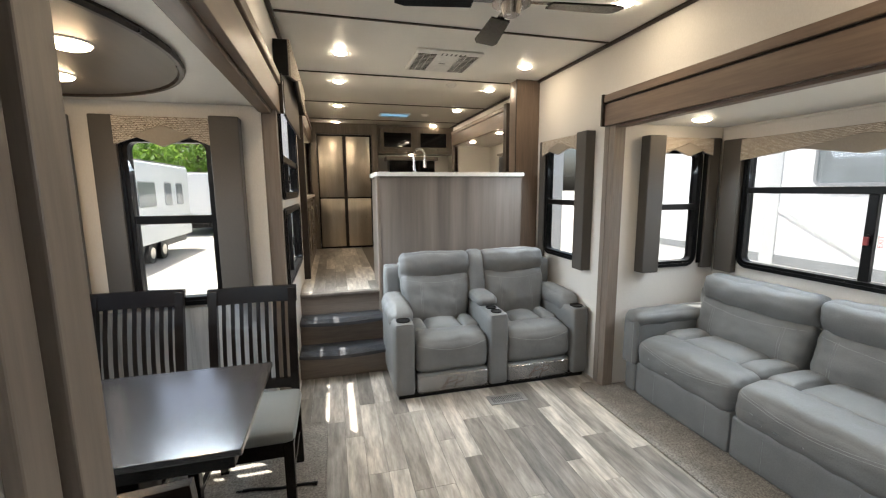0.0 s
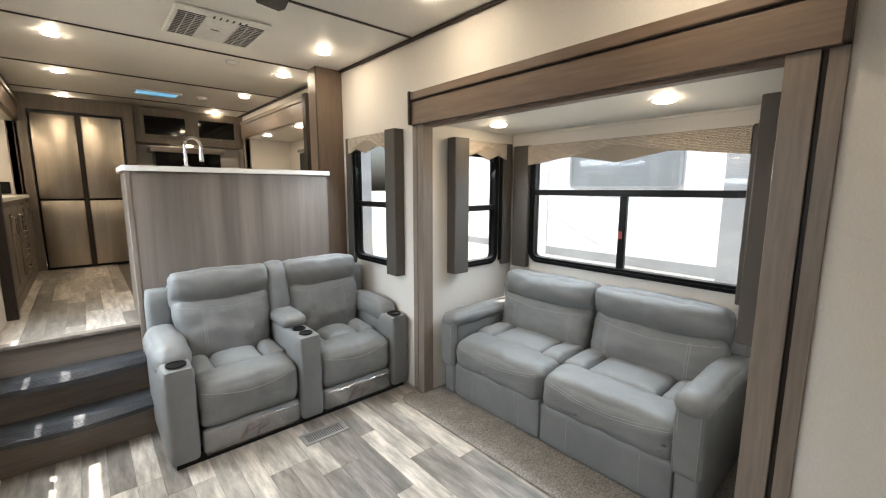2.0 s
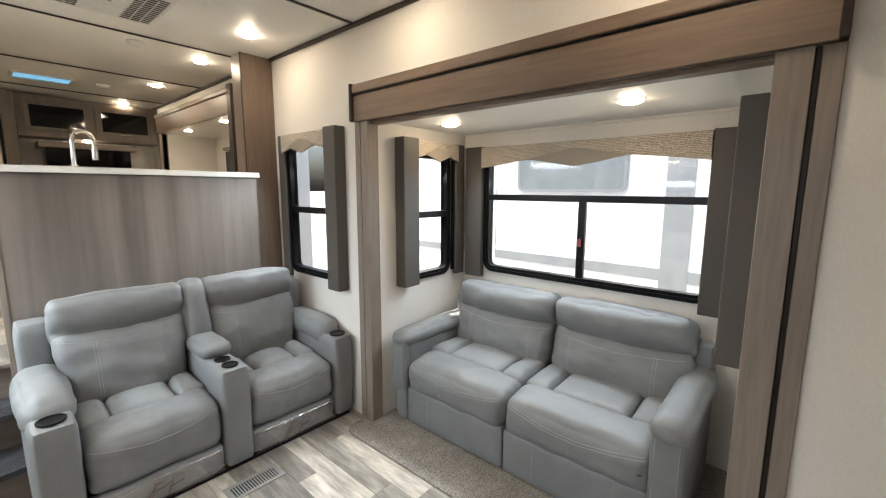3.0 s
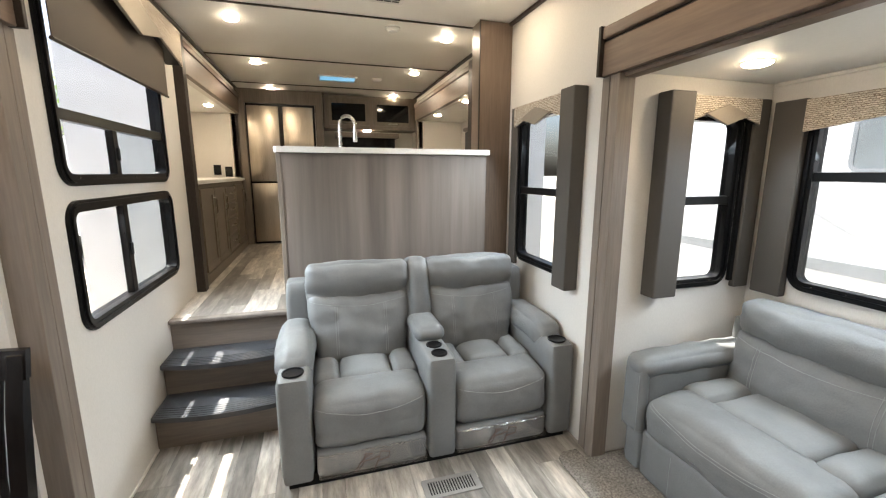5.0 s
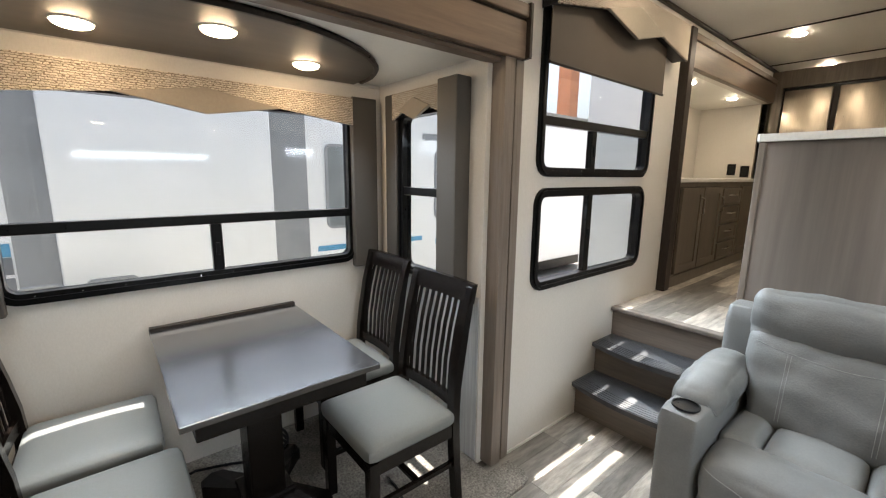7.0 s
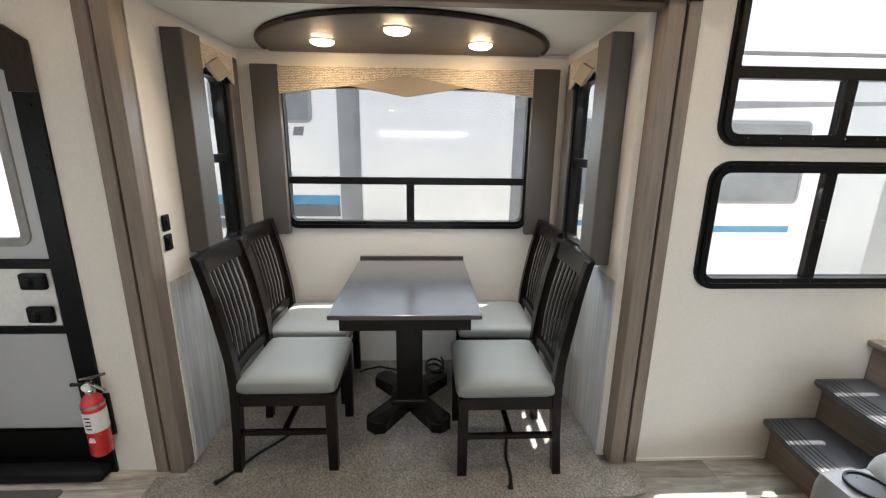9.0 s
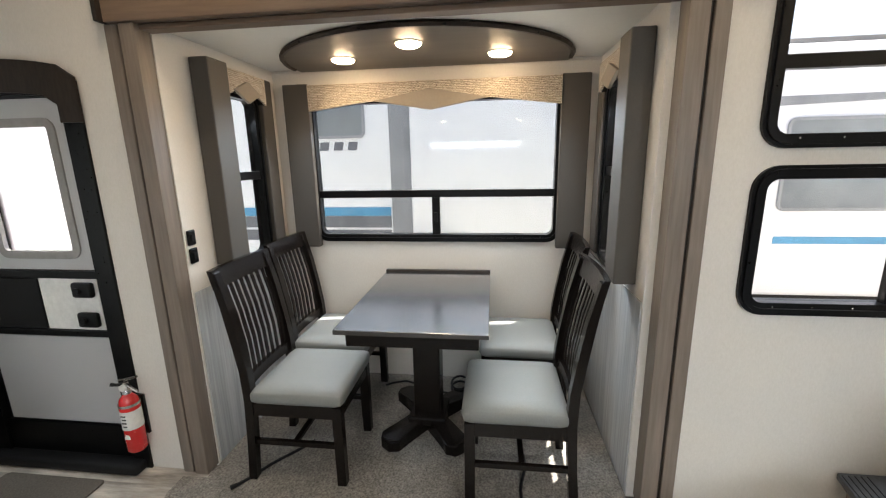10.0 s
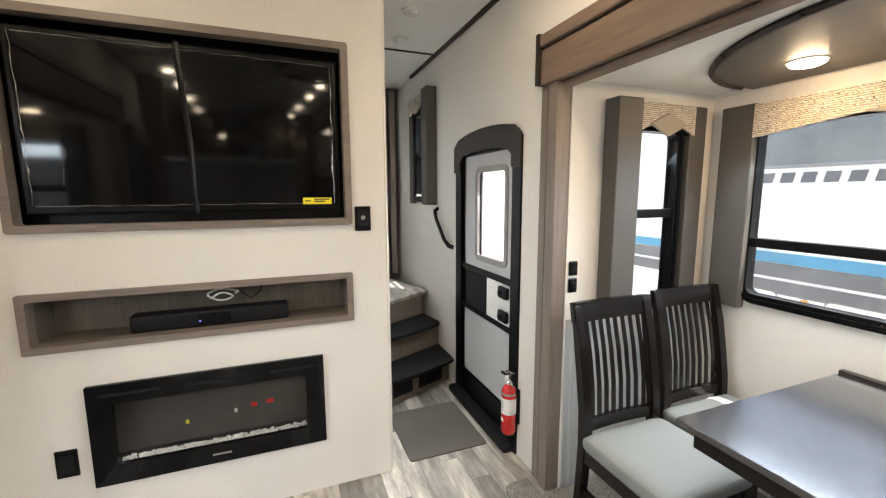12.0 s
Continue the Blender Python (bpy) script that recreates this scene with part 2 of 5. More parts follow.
_thin, _mix = _leaf.nodes.new("ShaderNodeBsdfTranslucent"), _leaf.nodes.new("ShaderNodeMixShader")
_thin.inputs[0].default_value = (0.24, 0.38, 0.06, 1)
_leaf.links.new(_leaf.nodes["Principled BSDF"].outputs[0], _mix.inputs[1])
_leaf.links.new(_thin.outputs[0], _mix.inputs[2])
_leaf.links.new(_mix.outputs[0], _leaf.nodes["Material Output"].inputs[0])
SOFFIT = surface("lamp_board", (0.10, 0.085, 0.07), (0.075, 0.063, 0.052), 10, (7, 0.8, 7), 0.5, 0.04)


# ---- building helpers ----
def thing(name, label, category, at=(0, 0, 0), rz=0, group="", kind=""):
    ob = new(name)
    ob.empty_display_size = 0.1
    ob.matrix_basis = pose(*at, 0, 0, rz)
    return tagged(ob, label, category, group, kind)


def part(name, bm, material, parent=None, label="", smooth=False):
    me = bpy.data.meshes.new(name)
    bmesh.ops.recalc_face_normals(bm, faces=bm.faces)
    bm.to_mesh(me)
    bm.free()
    me.materials.append(material)
    if smooth:
        me.polygons.foreach_set("use_smooth", [True] * len(me.polygons))
        me.set_sharp_from_angle(angle=radians(50))
    ob = new(name, me)
    if parent is not None:
        ob.parent = parent
    return tagged(ob, label)


def setting(name, bm, material, label, category, smooth=False):
    return tagged(part(name, bm, material, None, label, smooth), category=category, kind="structure")


def merge(bm, other):
    me = bpy.data.meshes.new("joined")
    other.to_mesh(me)
    other.free()
    bm.from_mesh(me)
    bpy.data.meshes.remove(me)
    return bm


def box(x0, x1, y0, y1, z0, z1, bevel=0.0, seg=2, bm=None):
    b = bmesh.new()
    bmesh.ops.create_cube(b, size=1.0)
    for v in b.verts:
        v.co = Vector(((x0 + x1) / 2 + v.co.x * abs(x1 - x0), (y0 + y1) / 2 + v.co.y * abs(y1 - y0), (z0 + z1) / 2 + v.co.z * abs(z1 - z0)))
    if bevel:
        bmesh.ops.bevel(b, geom=b.edges[:], offset=bevel, segments=seg, profile=0.5, affect="EDGES")
    return merge(bm, b) if bm is not None else b


def swap(axis, u, v, w):
    """A point from two coordinates across an axis and one along it."""
    return {"x": (w, u, v), "y": (u, w, v), "z": (u, v, w)}[axis]


def prism(points, axis, a, b, bm=None, bevel=0.0):
    """A flat outline drawn out along an axis."""
    t = bmesh.new()
    lo = [t.verts.new(swap(axis, u, v, a)) for u, v in points]
    hi = [t.verts.new(swap(axis, u, v, b)) for u, v in points]
    t.faces.new(lo)
    t.faces.new(hi)
    n = len(points)
    for i in range(n):
        t.faces.new((lo[i], lo[(i + 1) % n], hi[(i + 1) % n], hi[i]))
    if bevel:
        bmesh.ops.bevel(t, geom=t.edges[:], offset=bevel, segments=2, profile=0.5, affect="EDGES")
    return merge(bm, t) if bm is not None else t


def round_rect(u0, u1, v0, v1, r, seg=6):
    pts = []
    for cu, cv, a0 in ((u1 - r, v1 - r, 0), (u0 + r, v1 - r, 90), (u0 + r, v0 + r, 180), (u1 - r, v0 + r, 270)):
        for k in range(seg + 1):
            a = radians(a0 + 90 * k / seg)
            pts.append((cu + r * math.cos(a), cv + r * math.sin(a)))
    return pts


def ring(axis, u0, u1, v0, v1, r, width, a, b, bm=None):
    """A frame with rounded corners, from a to b along the axis."""
    t = bmesh.new()
    o = round_rect(u0, u1, v0, v1, r)
    i = round_rect(u0 + width, u1 - width, v0 + width, v1 - width, max(r - width, 0.01))
    rows = [[t.verts.new(swap(axis, p, q, w)) for p, q in pts] for pts, w in ((o, a), (o, b), (i, b), (i, a))]
    n = len(o)
    for k in range(4):
        for j in range(n):
            t.faces.new((rows[k][j], rows[k][(j + 1) % n], rows[(k + 1) % 4][(j + 1) % n], rows[(k + 1) % 4][j]))
    return merge(bm, t) if bm is not None else t


def disc(cx, cy, cz, r, h, axis="z", seg=24, r2=None, bm=None):
    t = bmesh.new()
    bmesh.ops.create_cone(t, cap_ends=True, segments=seg, radius1=r, radius2=r if r2 is None else r2, depth=h)
    m = {"z": Matrix(), "x": pose(0, 0, 0, 0, 90, 0), "y": pose(0, 0, 0, -90, 0, 0)}[axis]
    bmesh.ops.transform(t, matrix=Matrix.Translation((cx, cy, cz)) @ m, verts=t.verts)
    return merge(bm, t) if bm is not None else t


def tube(points, r, seg=8, bm=None):
    """A round bar along a line of points; r may be one radius or one a point."""
    t = bmesh.new()
    pts = [Vector(p) for p in points]
    rows = []
    for k, p in enumerate(pts):
        d = (pts[min(k + 1, len(pts) - 1)] - pts[max(k - 1, 0)]).normalized()
        side = d.cross(Vector((0, 0, 1)) if abs(d.z) < 0.9 else Vector((1, 0, 0))).normalized()
        up = side.cross(d)
        rad = r[k] if isinstance(r, (list, tuple)) else r
        rows.append([t.verts.new(p + rad * (math.cos(2 * math.pi * j / seg) * side + math.sin(2 * math.pi * j / seg) * up)) for j in range(seg)])
    for a, b in zip(rows, rows[1:]):
        for j in range(seg):
            t.faces.new((a[j], a[(j + 1) % seg], b[(j + 1) % seg], b[j]))
    t.faces.new(rows[0])
    t.faces.new(rows[-1])
    return merge(bm, t) if bm is not None else t


def cushion(x0, x1, y0, y1, z0, z1, r=0.04, puff=(0, 0, 0), n=10, wrinkle=0.0, seed=0.0, bm=None):
    """A soft block: rounded edges, faces that swell by puff metres along x, y and z, and faint folds."""
    t = bmesh.new()
    bmesh.ops.create_cube(t, size=2.0)
    bmesh.ops.subdivide_edges(t, edges=t.edges[:], cuts=n, use_grid_fill=True)
    h = Vector(((x1 - x0) / 2, (y1 - y0) / 2, (z1 - z0) / 2))
    c = Vector(((x0 + x1) / 2, (y0 + y1) / 2, (z0 + z1) / 2))
    r = min(r, *h)
    for v in t.verts:
        u = v.co.copy()
        p = Vector((u.x * h.x, u.y * h.y, u.z * h.z))
        inner = Vector([max(-h[k] + r, min(h[k] - r, p[k])) for k in range(3)])
        d = p - inner
        q = inner + d.normalized() * r if d.length > 1e-6 else p
        for k in range(3):
            o, w = [j for j in range(3) if j != k]
            if abs(u[k]) > 0.6:
                q[k] += math.copysign(puff[k], u[k]) * max(0, 1 - u[o] ** 2) * max(0, 1 - u[w] ** 2)
        if wrinkle:
            q += wrinkle * (noise.noise_vector(q * 9 + Vector((seed, 0, seed))) + 0.4 * noise.noise_vector(q * 24 + Vector((0, seed, 1))))
        v.co = c + q
    return merge(bm, t) if bm is not None else t


def pierced(axis, a, b, u0, u1, v0, v1, holes):
    """A wall of some thickness (a to b along the axis) with rectangular openings right through it."""
    us = sorted({u0, u1, *[h[0] for h in holes], *[h[1] for h in holes]})
    vs = sorted({v0, v1, *[h[2] for h in holes], *[h[3] for h in holes]})
    us, vs = [u for u in us if u0 <= u <= u1], [v for v in vs if v0 <= v <= v1]
    solid = {}
    for i in range(len(us) - 1):
        for j in range(len(vs) - 1):
            cu, cv = (us[i] + us[i + 1]) / 2, (vs[j] + vs[j + 1]) / 2
            solid[i, j] = not any(h[0] < cu < h[1] and h[2] < cv < h[3] for h in holes)
    bm = bmesh.new()
    made = {}

    def vert(i, j, w):
        if (i, j, w) not in made:
            made[i, j, w] = bm.verts.new(swap(axis, us[i], vs[j], w))
        return made[i, j, w]
    for (i, j), full in solid.items():
        if not full:
            continue
        for w in (a, b):
            bm.faces.new((vert(i, j, w), vert(i + 1, j, w), vert(i + 1, j + 1, w), vert(i, j + 1, w)))
        for di, dj, p, q in ((-1, 0, (i, j), (i, j + 1)), (1, 0, (i + 1, j), (i + 1, j + 1)), (0, -1, (i, j), (i + 1, j)), (0, 1, (i, j + 1), (i + 1, j + 1))):
            if not solid.get((i + di, j + dj), False):
                bm.faces.new((vert(*p, a), vert(*q, a), vert(*q, b), vert(*p, b)))
    return bm


XL, XR, XD, XS = -0.14, 2.12, -1.08, 3.07
TOP, SLIDE_TOP, KITCHEN = 2.52, 1.955, 0.61
T = 0.05

# ---- the large structure ----
setting("wall_left", pierced("x", XL - T, XL, -2.6, 7.2, -0.03, TOP, [
    (0.73, 2.715, -0.03, SLIDE_TOP), (2.99, 4.095, 1.47, 2.24), (2.99, 4.085, 0.885, 1.365), (-0.36, 0.43, -0.03, 1.80),
    (-1.33, -0.93, 1.41, 2.17), (4.56, 6.70, KITCHEN, 2.2)]), WALL, "cream linen-textured wallboard side wall with windows and entry door", "wall")
setting("wall_right", pierced("x", XR, XR + T, -2.6, 7.2, -0.03, TOP, [
    (0.79, 2.80, -0.03, SLIDE_TOP), (3.175, 3.695, 0.925, 1.86), (4.62, 6.74, KITCHEN, 2.2)]), WALL, "cream linen-textured wallboard side wall above the sofa opening", "wall")
setting("ceiling", box(XL - T, XR + T, -2.6, 7.25, TOP, TOP + 0.05), CEIL, "off-white ceiling panels with dark batten strips", "ceiling")
setting("floor", box(XL - T, XR + T, -2.6, 3.5, -0.07, -0.012), SUBFLOOR, "weathered grey-brown plank vinyl floor", "floor")
setting("floor_kitchen", box(XL - T, XR + T, 3.86, 7.2, KITCHEN - 0.1, KITCHEN - 0.012), SUBFLOOR, "raised kitchen floor of weathered plank vinyl", "floor")
setting("wall_kitchen_end", box(XL, XR, 7.15, 7.2, KITCHEN, TOP), WALL, "cream kitchen end wall behind the cabinets", "wall")
setting("wall_hall_end", box(XL, 0.53, -2.65, -2.6, 0, TOP), WALL, "cream hall end wall", "wall")

for k, y in enumerate((-2.0, -0.805, 1.63, 2.85, 4.06, 5.295, 6.46)):
    setting("ceiling_batten", box(XL + 0.03, XR - 0.03, y - 0.011, y + 0.011, TOP - 0.008, TOP - 0.001, 0.002), TRIM_DARK, "thin dark batten across the ceiling", "batten")
for name, x0, x1 in (("trim_ceiling_left", XL + 0.001, XL + 0.03), ("trim_ceiling_right", XR - 0.03, XR - 0.001)):
    setting(name, box(x0, x1, -1.44, 7.14, TOP - 0.022, TOP - 0.001, 0.006), TRIM_DARK, "dark cove trim where wall meets ceiling", "trim")

# wall that carries the television: a front with recesses, and the hall partition beside it
setting("wall_television", pierced("y", 0.295, 0.345, 0.555, XR, -0.03, TOP, [(0.742, 1.939, 1.348, 2.10), (0.75, 1.94, 0.88, 1.065), (0.90, 1.775, 0.285, 0.68)]),
        WALL, "cream wallboard television wall with recesses", "wall")
setting("wall_hall", box(0.53, 0.58, -2.6, 0.294, -0.03, TOP), WALL, "cream partition between hall and bathroom", "wall")
setting("trim_corner", box(0.548, 0.556, 0.286, 0.349, 0, TOP - 0.001, 0.002), WALL, "cream corner strip", "trim")
setting("wall_recess_back", box(0.60, XR, 0.10, 0.12, 0, TOP), BLACK, "dark backing of the wall recesses", "wall")


def slide_room(side, wall_x, back_x, y0, y1, win_main, win_end, what, front_y0, front_y1, near_w=0.13):
    """A slide-out: back wall, two end walls, ceiling, and the wooden surround on the room's side."""
    s = side
    z0, z1 = win_main[2] + 0.025, win_main[3] - 0.025
    setting("wall_slide_back", pierced("x", back_x, back_x + s * T, y0 - T, y1 + T, -0.03, SLIDE_TOP + 0.06, [(win_main[0] + 0.025, win_main[1] - 0.025, z0, z1)]),
            WALL, "cream back wall of the %s slide-out" % what, "wall")
    a, b = sorted((back_x, wall_x + s * T))
    for tag, ya, yb in (("near", y0 - T, y0), ("far", y1, y1 + T)):
        setting("wall_slide_" + tag, pierced("y", ya, yb, a, b, -0.03, SLIDE_TOP + 0.06, [(win_end[0] + 0.025, win_end[1] - 0.025, win_end[2] + 0.025, win_end[3] - 0.025)]),
                WALL, "cream end wall of the %s slide-out" % what, "wall")
        if what == "sofa":
            continue
        w = box(*sorted((back_x - s * 0.002, wall_x + s * 0.06)), *((ya + T, ya + T + 0.006) if tag == "near" else (yb - T - 0.006, yb - T)), 0.0, 0.87)
        setting("wainscot", w, WAINS, "pale ribbed carpet lining on lower slide-out wall", "wall lining")
    setting("ceiling_slide", box(a, b, y0, y1, SLIDE_TOP, SLIDE_TOP + 0.05), CEIL, "white ceiling of the %s slide-out" % what, "ceiling")
    setting("floor_slide", box(a, b, y0, y1, -0.06, -0.012), SUBFLOOR, "floor under the slide-out carpet", "floor")
    setting("roof_slide", box(a - 0.06, b + 0.0, y0 - T, y1 + T, SLIDE_TOP + 0.062, SLIDE_TOP + 0.10), RV_WHITE, "white outer roof of the slide-out", "roof")
    for z, c in ((SLIDE_TOP - 0.018, "trim"),):
        setting("trim_slide", box(*sorted((back_x - s * 0.001, back_x - s * 0.015)), y0 + 0.02, y1 - 0.02, z, SLIDE_TOP - 0.001, 0.003), WALL, "cream bead at the slide-out ceiling", c)
    # header: face board, upper moulding, dark groove, end caps
    f = wall_x - s * 0.05
    head = thing("slide_header", "brown wood-grain header board over the %s opening" % what, "header", (wall_x, (front_y0 + front_y1) / 2, SLIDE_TOP), kind="structure")
    head_in = Vector((wall_x, (front_y0 + front_y1) / 2, SLIDE_TOP))

    def hp(name, bm, m):
        o = part(name, bm, m, head)
        for v in o.data.vertices:
            v.co -= head_in
        return o
    hp("face_board", box(*sorted((wall_x - s * 0.001, f + s * 0.012)), front_y0 + 0.02, front_y1 - 0.02, 1.945, 2.095, 0.003), TRIM_Y)
    hp("groove", box(*sorted((wall_x - s * 0.001, f + s * 0.022)), front_y0 + 0.02, front_y1 - 0.02, 2.095, 2.107), TRIM_DARK)
    hp("moulding", box(*sorted((wall_x - s * 0.001, f)), front_y0 + 0.02, front_y1 - 0.02, 2.107, 2.16, 0.006), TRIM_Y)
    hp("lip", box(*sorted((wall_x - s * 0.001, wall_x + s * 0.06)), front_y0 + 0.1, front_y1 - 0.1, 1.925, 1.945, 0.004), TRIM_Y)
    for ya in (front_y0, front_y1 - 0.02):
        hp("end_cap", box(*sorted((wall_x - s * 0.001, f - s * 0.008)), ya, ya + 0.02, 1.945, 2.166, 0.003), TRIM_DARK)
    for ya, yb, d in ((front_y0, front_y0 + near_w, 1), (front_y1 - 0.13, front_y1, -1)):
        jamb = thing("slide_jamb", "grey-brown wood-grain upright trim beside the %s opening" % what, "trim", (wall_x, ya, 0), kind="structure")
        o, i = (ya, yb) if d > 0 else (yb, ya)
        for nm, p, q, m, dep in (("outer_board", 0, 0.05, TRIM_V, 0.018), ("groove", 0.05, 0.066, TRIM_DARK, 0.006), ("inner_board", 0.066, yb - ya, TRIM_V, 0.026)):
            u0, u1 = sorted((o + d * p, o + d * q))
            ob = part(nm, box(*sorted((wall_x - s * dep, wall_x + s * (0.06 if nm == "inner_board" else -0.001))), u0, u1, 0.0, 1.944, 0.003), m, jamb)
            for v in ob.data.vertices:
                v.co -= Vector((wall_x, ya, 0))


slide_room(-1, XL, XD, 0.775, 2.67, (0.97, 2.49, 0.93, 1.80), (-0.87, -0.42, 0.885, 1.80), "dinette", 0.64, 2.83)
slide_room(1, XR, XS, 0.835, 2.755, (1.04, 2.55, 0.92, 1.80), (2.45, 2.89, 0.90, 1.80), "sofa", 0.675, 2.86, 0.155)


def window(name, axis, at, out, u0, u1, v0, v1, bar, upright=None, low=True, label="", tint_part=False):
    """A black-framed window with rounded corners, a rail across and maybe an upright below or all along it."""
    cu, cv = (u0 + u1) / 2, v0
    base = Vector(swap(axis, cu, cv, at))
    w = thing(name, label, "window", base, kind="structure")

    def wp(nm, bm, m, parent=w):
        bmesh.ops.translate(bm, verts=bm.verts, vec=-base)
        o = part(nm, bm, m, parent)
        return o
    wd = 0.046
    fr = wp("window_frame", ring(axis, u0, u1, v0, v1, 0.085, wd, at - out * 0.014, at + out * 0.045), BLACK)
    wp("inner_bead", ring(axis, u0 + 0.012, u1 - 0.012, v0 + 0.012, v1 - 0.012, 0.075, 0.014, at - out * 0.022, at - out * 0.013), BLACK)
    lo, hi = at + out * 0.004, at + out * 0.03

    def bar_box(p0, p1, q0, q1, d=0.0):
        (xa, ya, za), (xb, yb, zb) = swap(axis, p0, q0, lo - out * d), swap(axis, p1, q1, hi)
        return box(*sorted((xa, xb)), *sorted((ya, yb)), *sorted((za, zb)), 0.003)
    if bar:
        wp("rail", bar_box(u0 + 0.03, u1 - 0.03, bar - 0.022, bar + 0.022, 0.012), BLACK)
    if upright:
        q0, q1 = (v0 + 0.03, (bar - 0.022) if bar else v1 - 0.03)
        wp("upright", bar_box(upright - 0.024, upright + 0.024, q0, q1, 0.006), BLACK)
        wp("latch", bar_box(upright - 0.009, upright + 0.009, (q0 + q1) / 2 - 0.03, (q0 + q1) / 2 + 0.03, 0.016), RUBBER)
    cells = []
    if bar:
        cells.append((u0, u1, bar, v1, 0))
        cells += [(u0, upright, v0, bar, 0), (upright, u1, v0, bar, 1)] if upright else [(u0, u1, v0, bar, 0)]
    else:
        cells += [(u0, upright, v0, v1, 0), (upright, u1, v0, v1, 1)]
    for p0, p1, q0, q1, tint in cells:
        (xa, ya, za), (xb, yb, zb) = swap(axis, p0 + 0.02, q0 + 0.02, at + out * 0.014), swap(axis, p1 - 0.02, q1 - 0.02, at + out * 0.019)
        o = wp("pane", box(*sorted((xa, xb)), *sorted((ya, yb)), *sorted((za, zb))), TINTED if tint and tint_part else CLEAR if tint_part else GLASS)
        o.visible_shadow = False
    n = max(3, int((u1 - u0) / 0.14))
    for k in range(n):
        p = u0 + 0.12 + (u1 - u0 - 0.24) * k / (n - 1)
        x, y, z = swap(axis, p, v0 + 0.032, at - out * 0.015)
        wp("screw", disc(x, y, z, 0.003, 0.003, axis, 8), CHROME)
    if u1 - u0 < 0.5 and axis == "y":
        inner = u0 - 0.075 if at_left(u0) else u1 + 0.015
        (xa, ya, za), (xb, yb, zb) = swap(axis, inner, v0 + 0.02, at - out * 0.001), swap(axis, inner + 0.06, v1 - 0.02, at - out * 0.02)
        wp("blind_track", box(*sorted((xa, xb)), *sorted((ya, yb)), za, zb, 0.003), BLACK)
    return w


def at_left(u):
    return u < 1.0


window("window_dinette", "x", XD, -1, 0.97, 2.49, 0.93, 1.80, 1.225, 1.745, label="wide black-framed dinette window with sliding lower panes")
window("window_dinette_near", "y", 0.775, -1, -0.87, -0.42, 0.885, 1.80, 1.36, label="narrow black-framed window beside the dinette")
window("window_dinette_far", "y", 2.67, 1, -0.87, -0.42, 0.885, 1.80, 1.355, label="narrow black-framed window beside the dinette")
window("window_sofa", "x", XS, 1, 1.04, 2.55, 0.92, 1.80, 1.483, 1.79, label="wide black-framed sofa window with sliding lower panes")
window("window_sofa_near", "y", 0.835, -1, 2.45, 2.89, 0.90, 1.80, 1.36, label="narrow black-framed window beside the sofa")
window("window_sofa_far", "y", 2.755, 1, 2.45, 2.89, 0.90, 1.80, 1.36, label="narrow black-framed window beside the sofa")
window("window_loveseat", "x", XR, 1, 3.15, 3.72, 0.90, 1.885, 1.385, label="black-framed window beside the loveseat")
window("window_upper", "x", XL, -1, 2.965, 4.12, 1.445, 2.265, 1.715, 3.47, label="upper black-framed window with sliding lower panes", tint_part=True)
window("window_lower", "x", XL, -1, 2.965, 4.11, 0.86, 1.39, None, 3.475, label="lower black-framed sliding window", tint_part=True)
window("window_hall", "x", XL, -1, -1.355, -0.905, 1.385, 2.195, 1.80, label="narrow black-framed hall window")


exit_tag = thing("exit_latch", "red emergency exit latch on the sofa window", "window latch", (XS - 0.012, 1.79, 1.20))
part("latch", box(-0.012, 0.0, -0.012, 0.012, -0.024, 0.024, 0.003), DULL_RED, exit_tag)
word = bpy.data.curves.new("exit_word", "FONT")
word.body, word.size, word.extrude, word.align_x, word.align_y = "EXIT", 0.035, 0.0005, "CENTER", "CENTER"
word_ob = new("exit_word", word)
bpy.context.view_layer.update()
word_mesh = bpy.data.meshes.new_from_object(word_ob)
bpy.data.objects.remove(word_ob)
word_mesh.materials.append(DULL_RED)
lettering = new("lettering", word_mesh)
lettering.parent = exit_tag
lettering.matrix_basis = Matrix.Translation((0.024, -0.05, 0)) @ pose(0, 0, 0, 90, 0, -90) @ pose(0, 0, 0, 0, 0, 90)


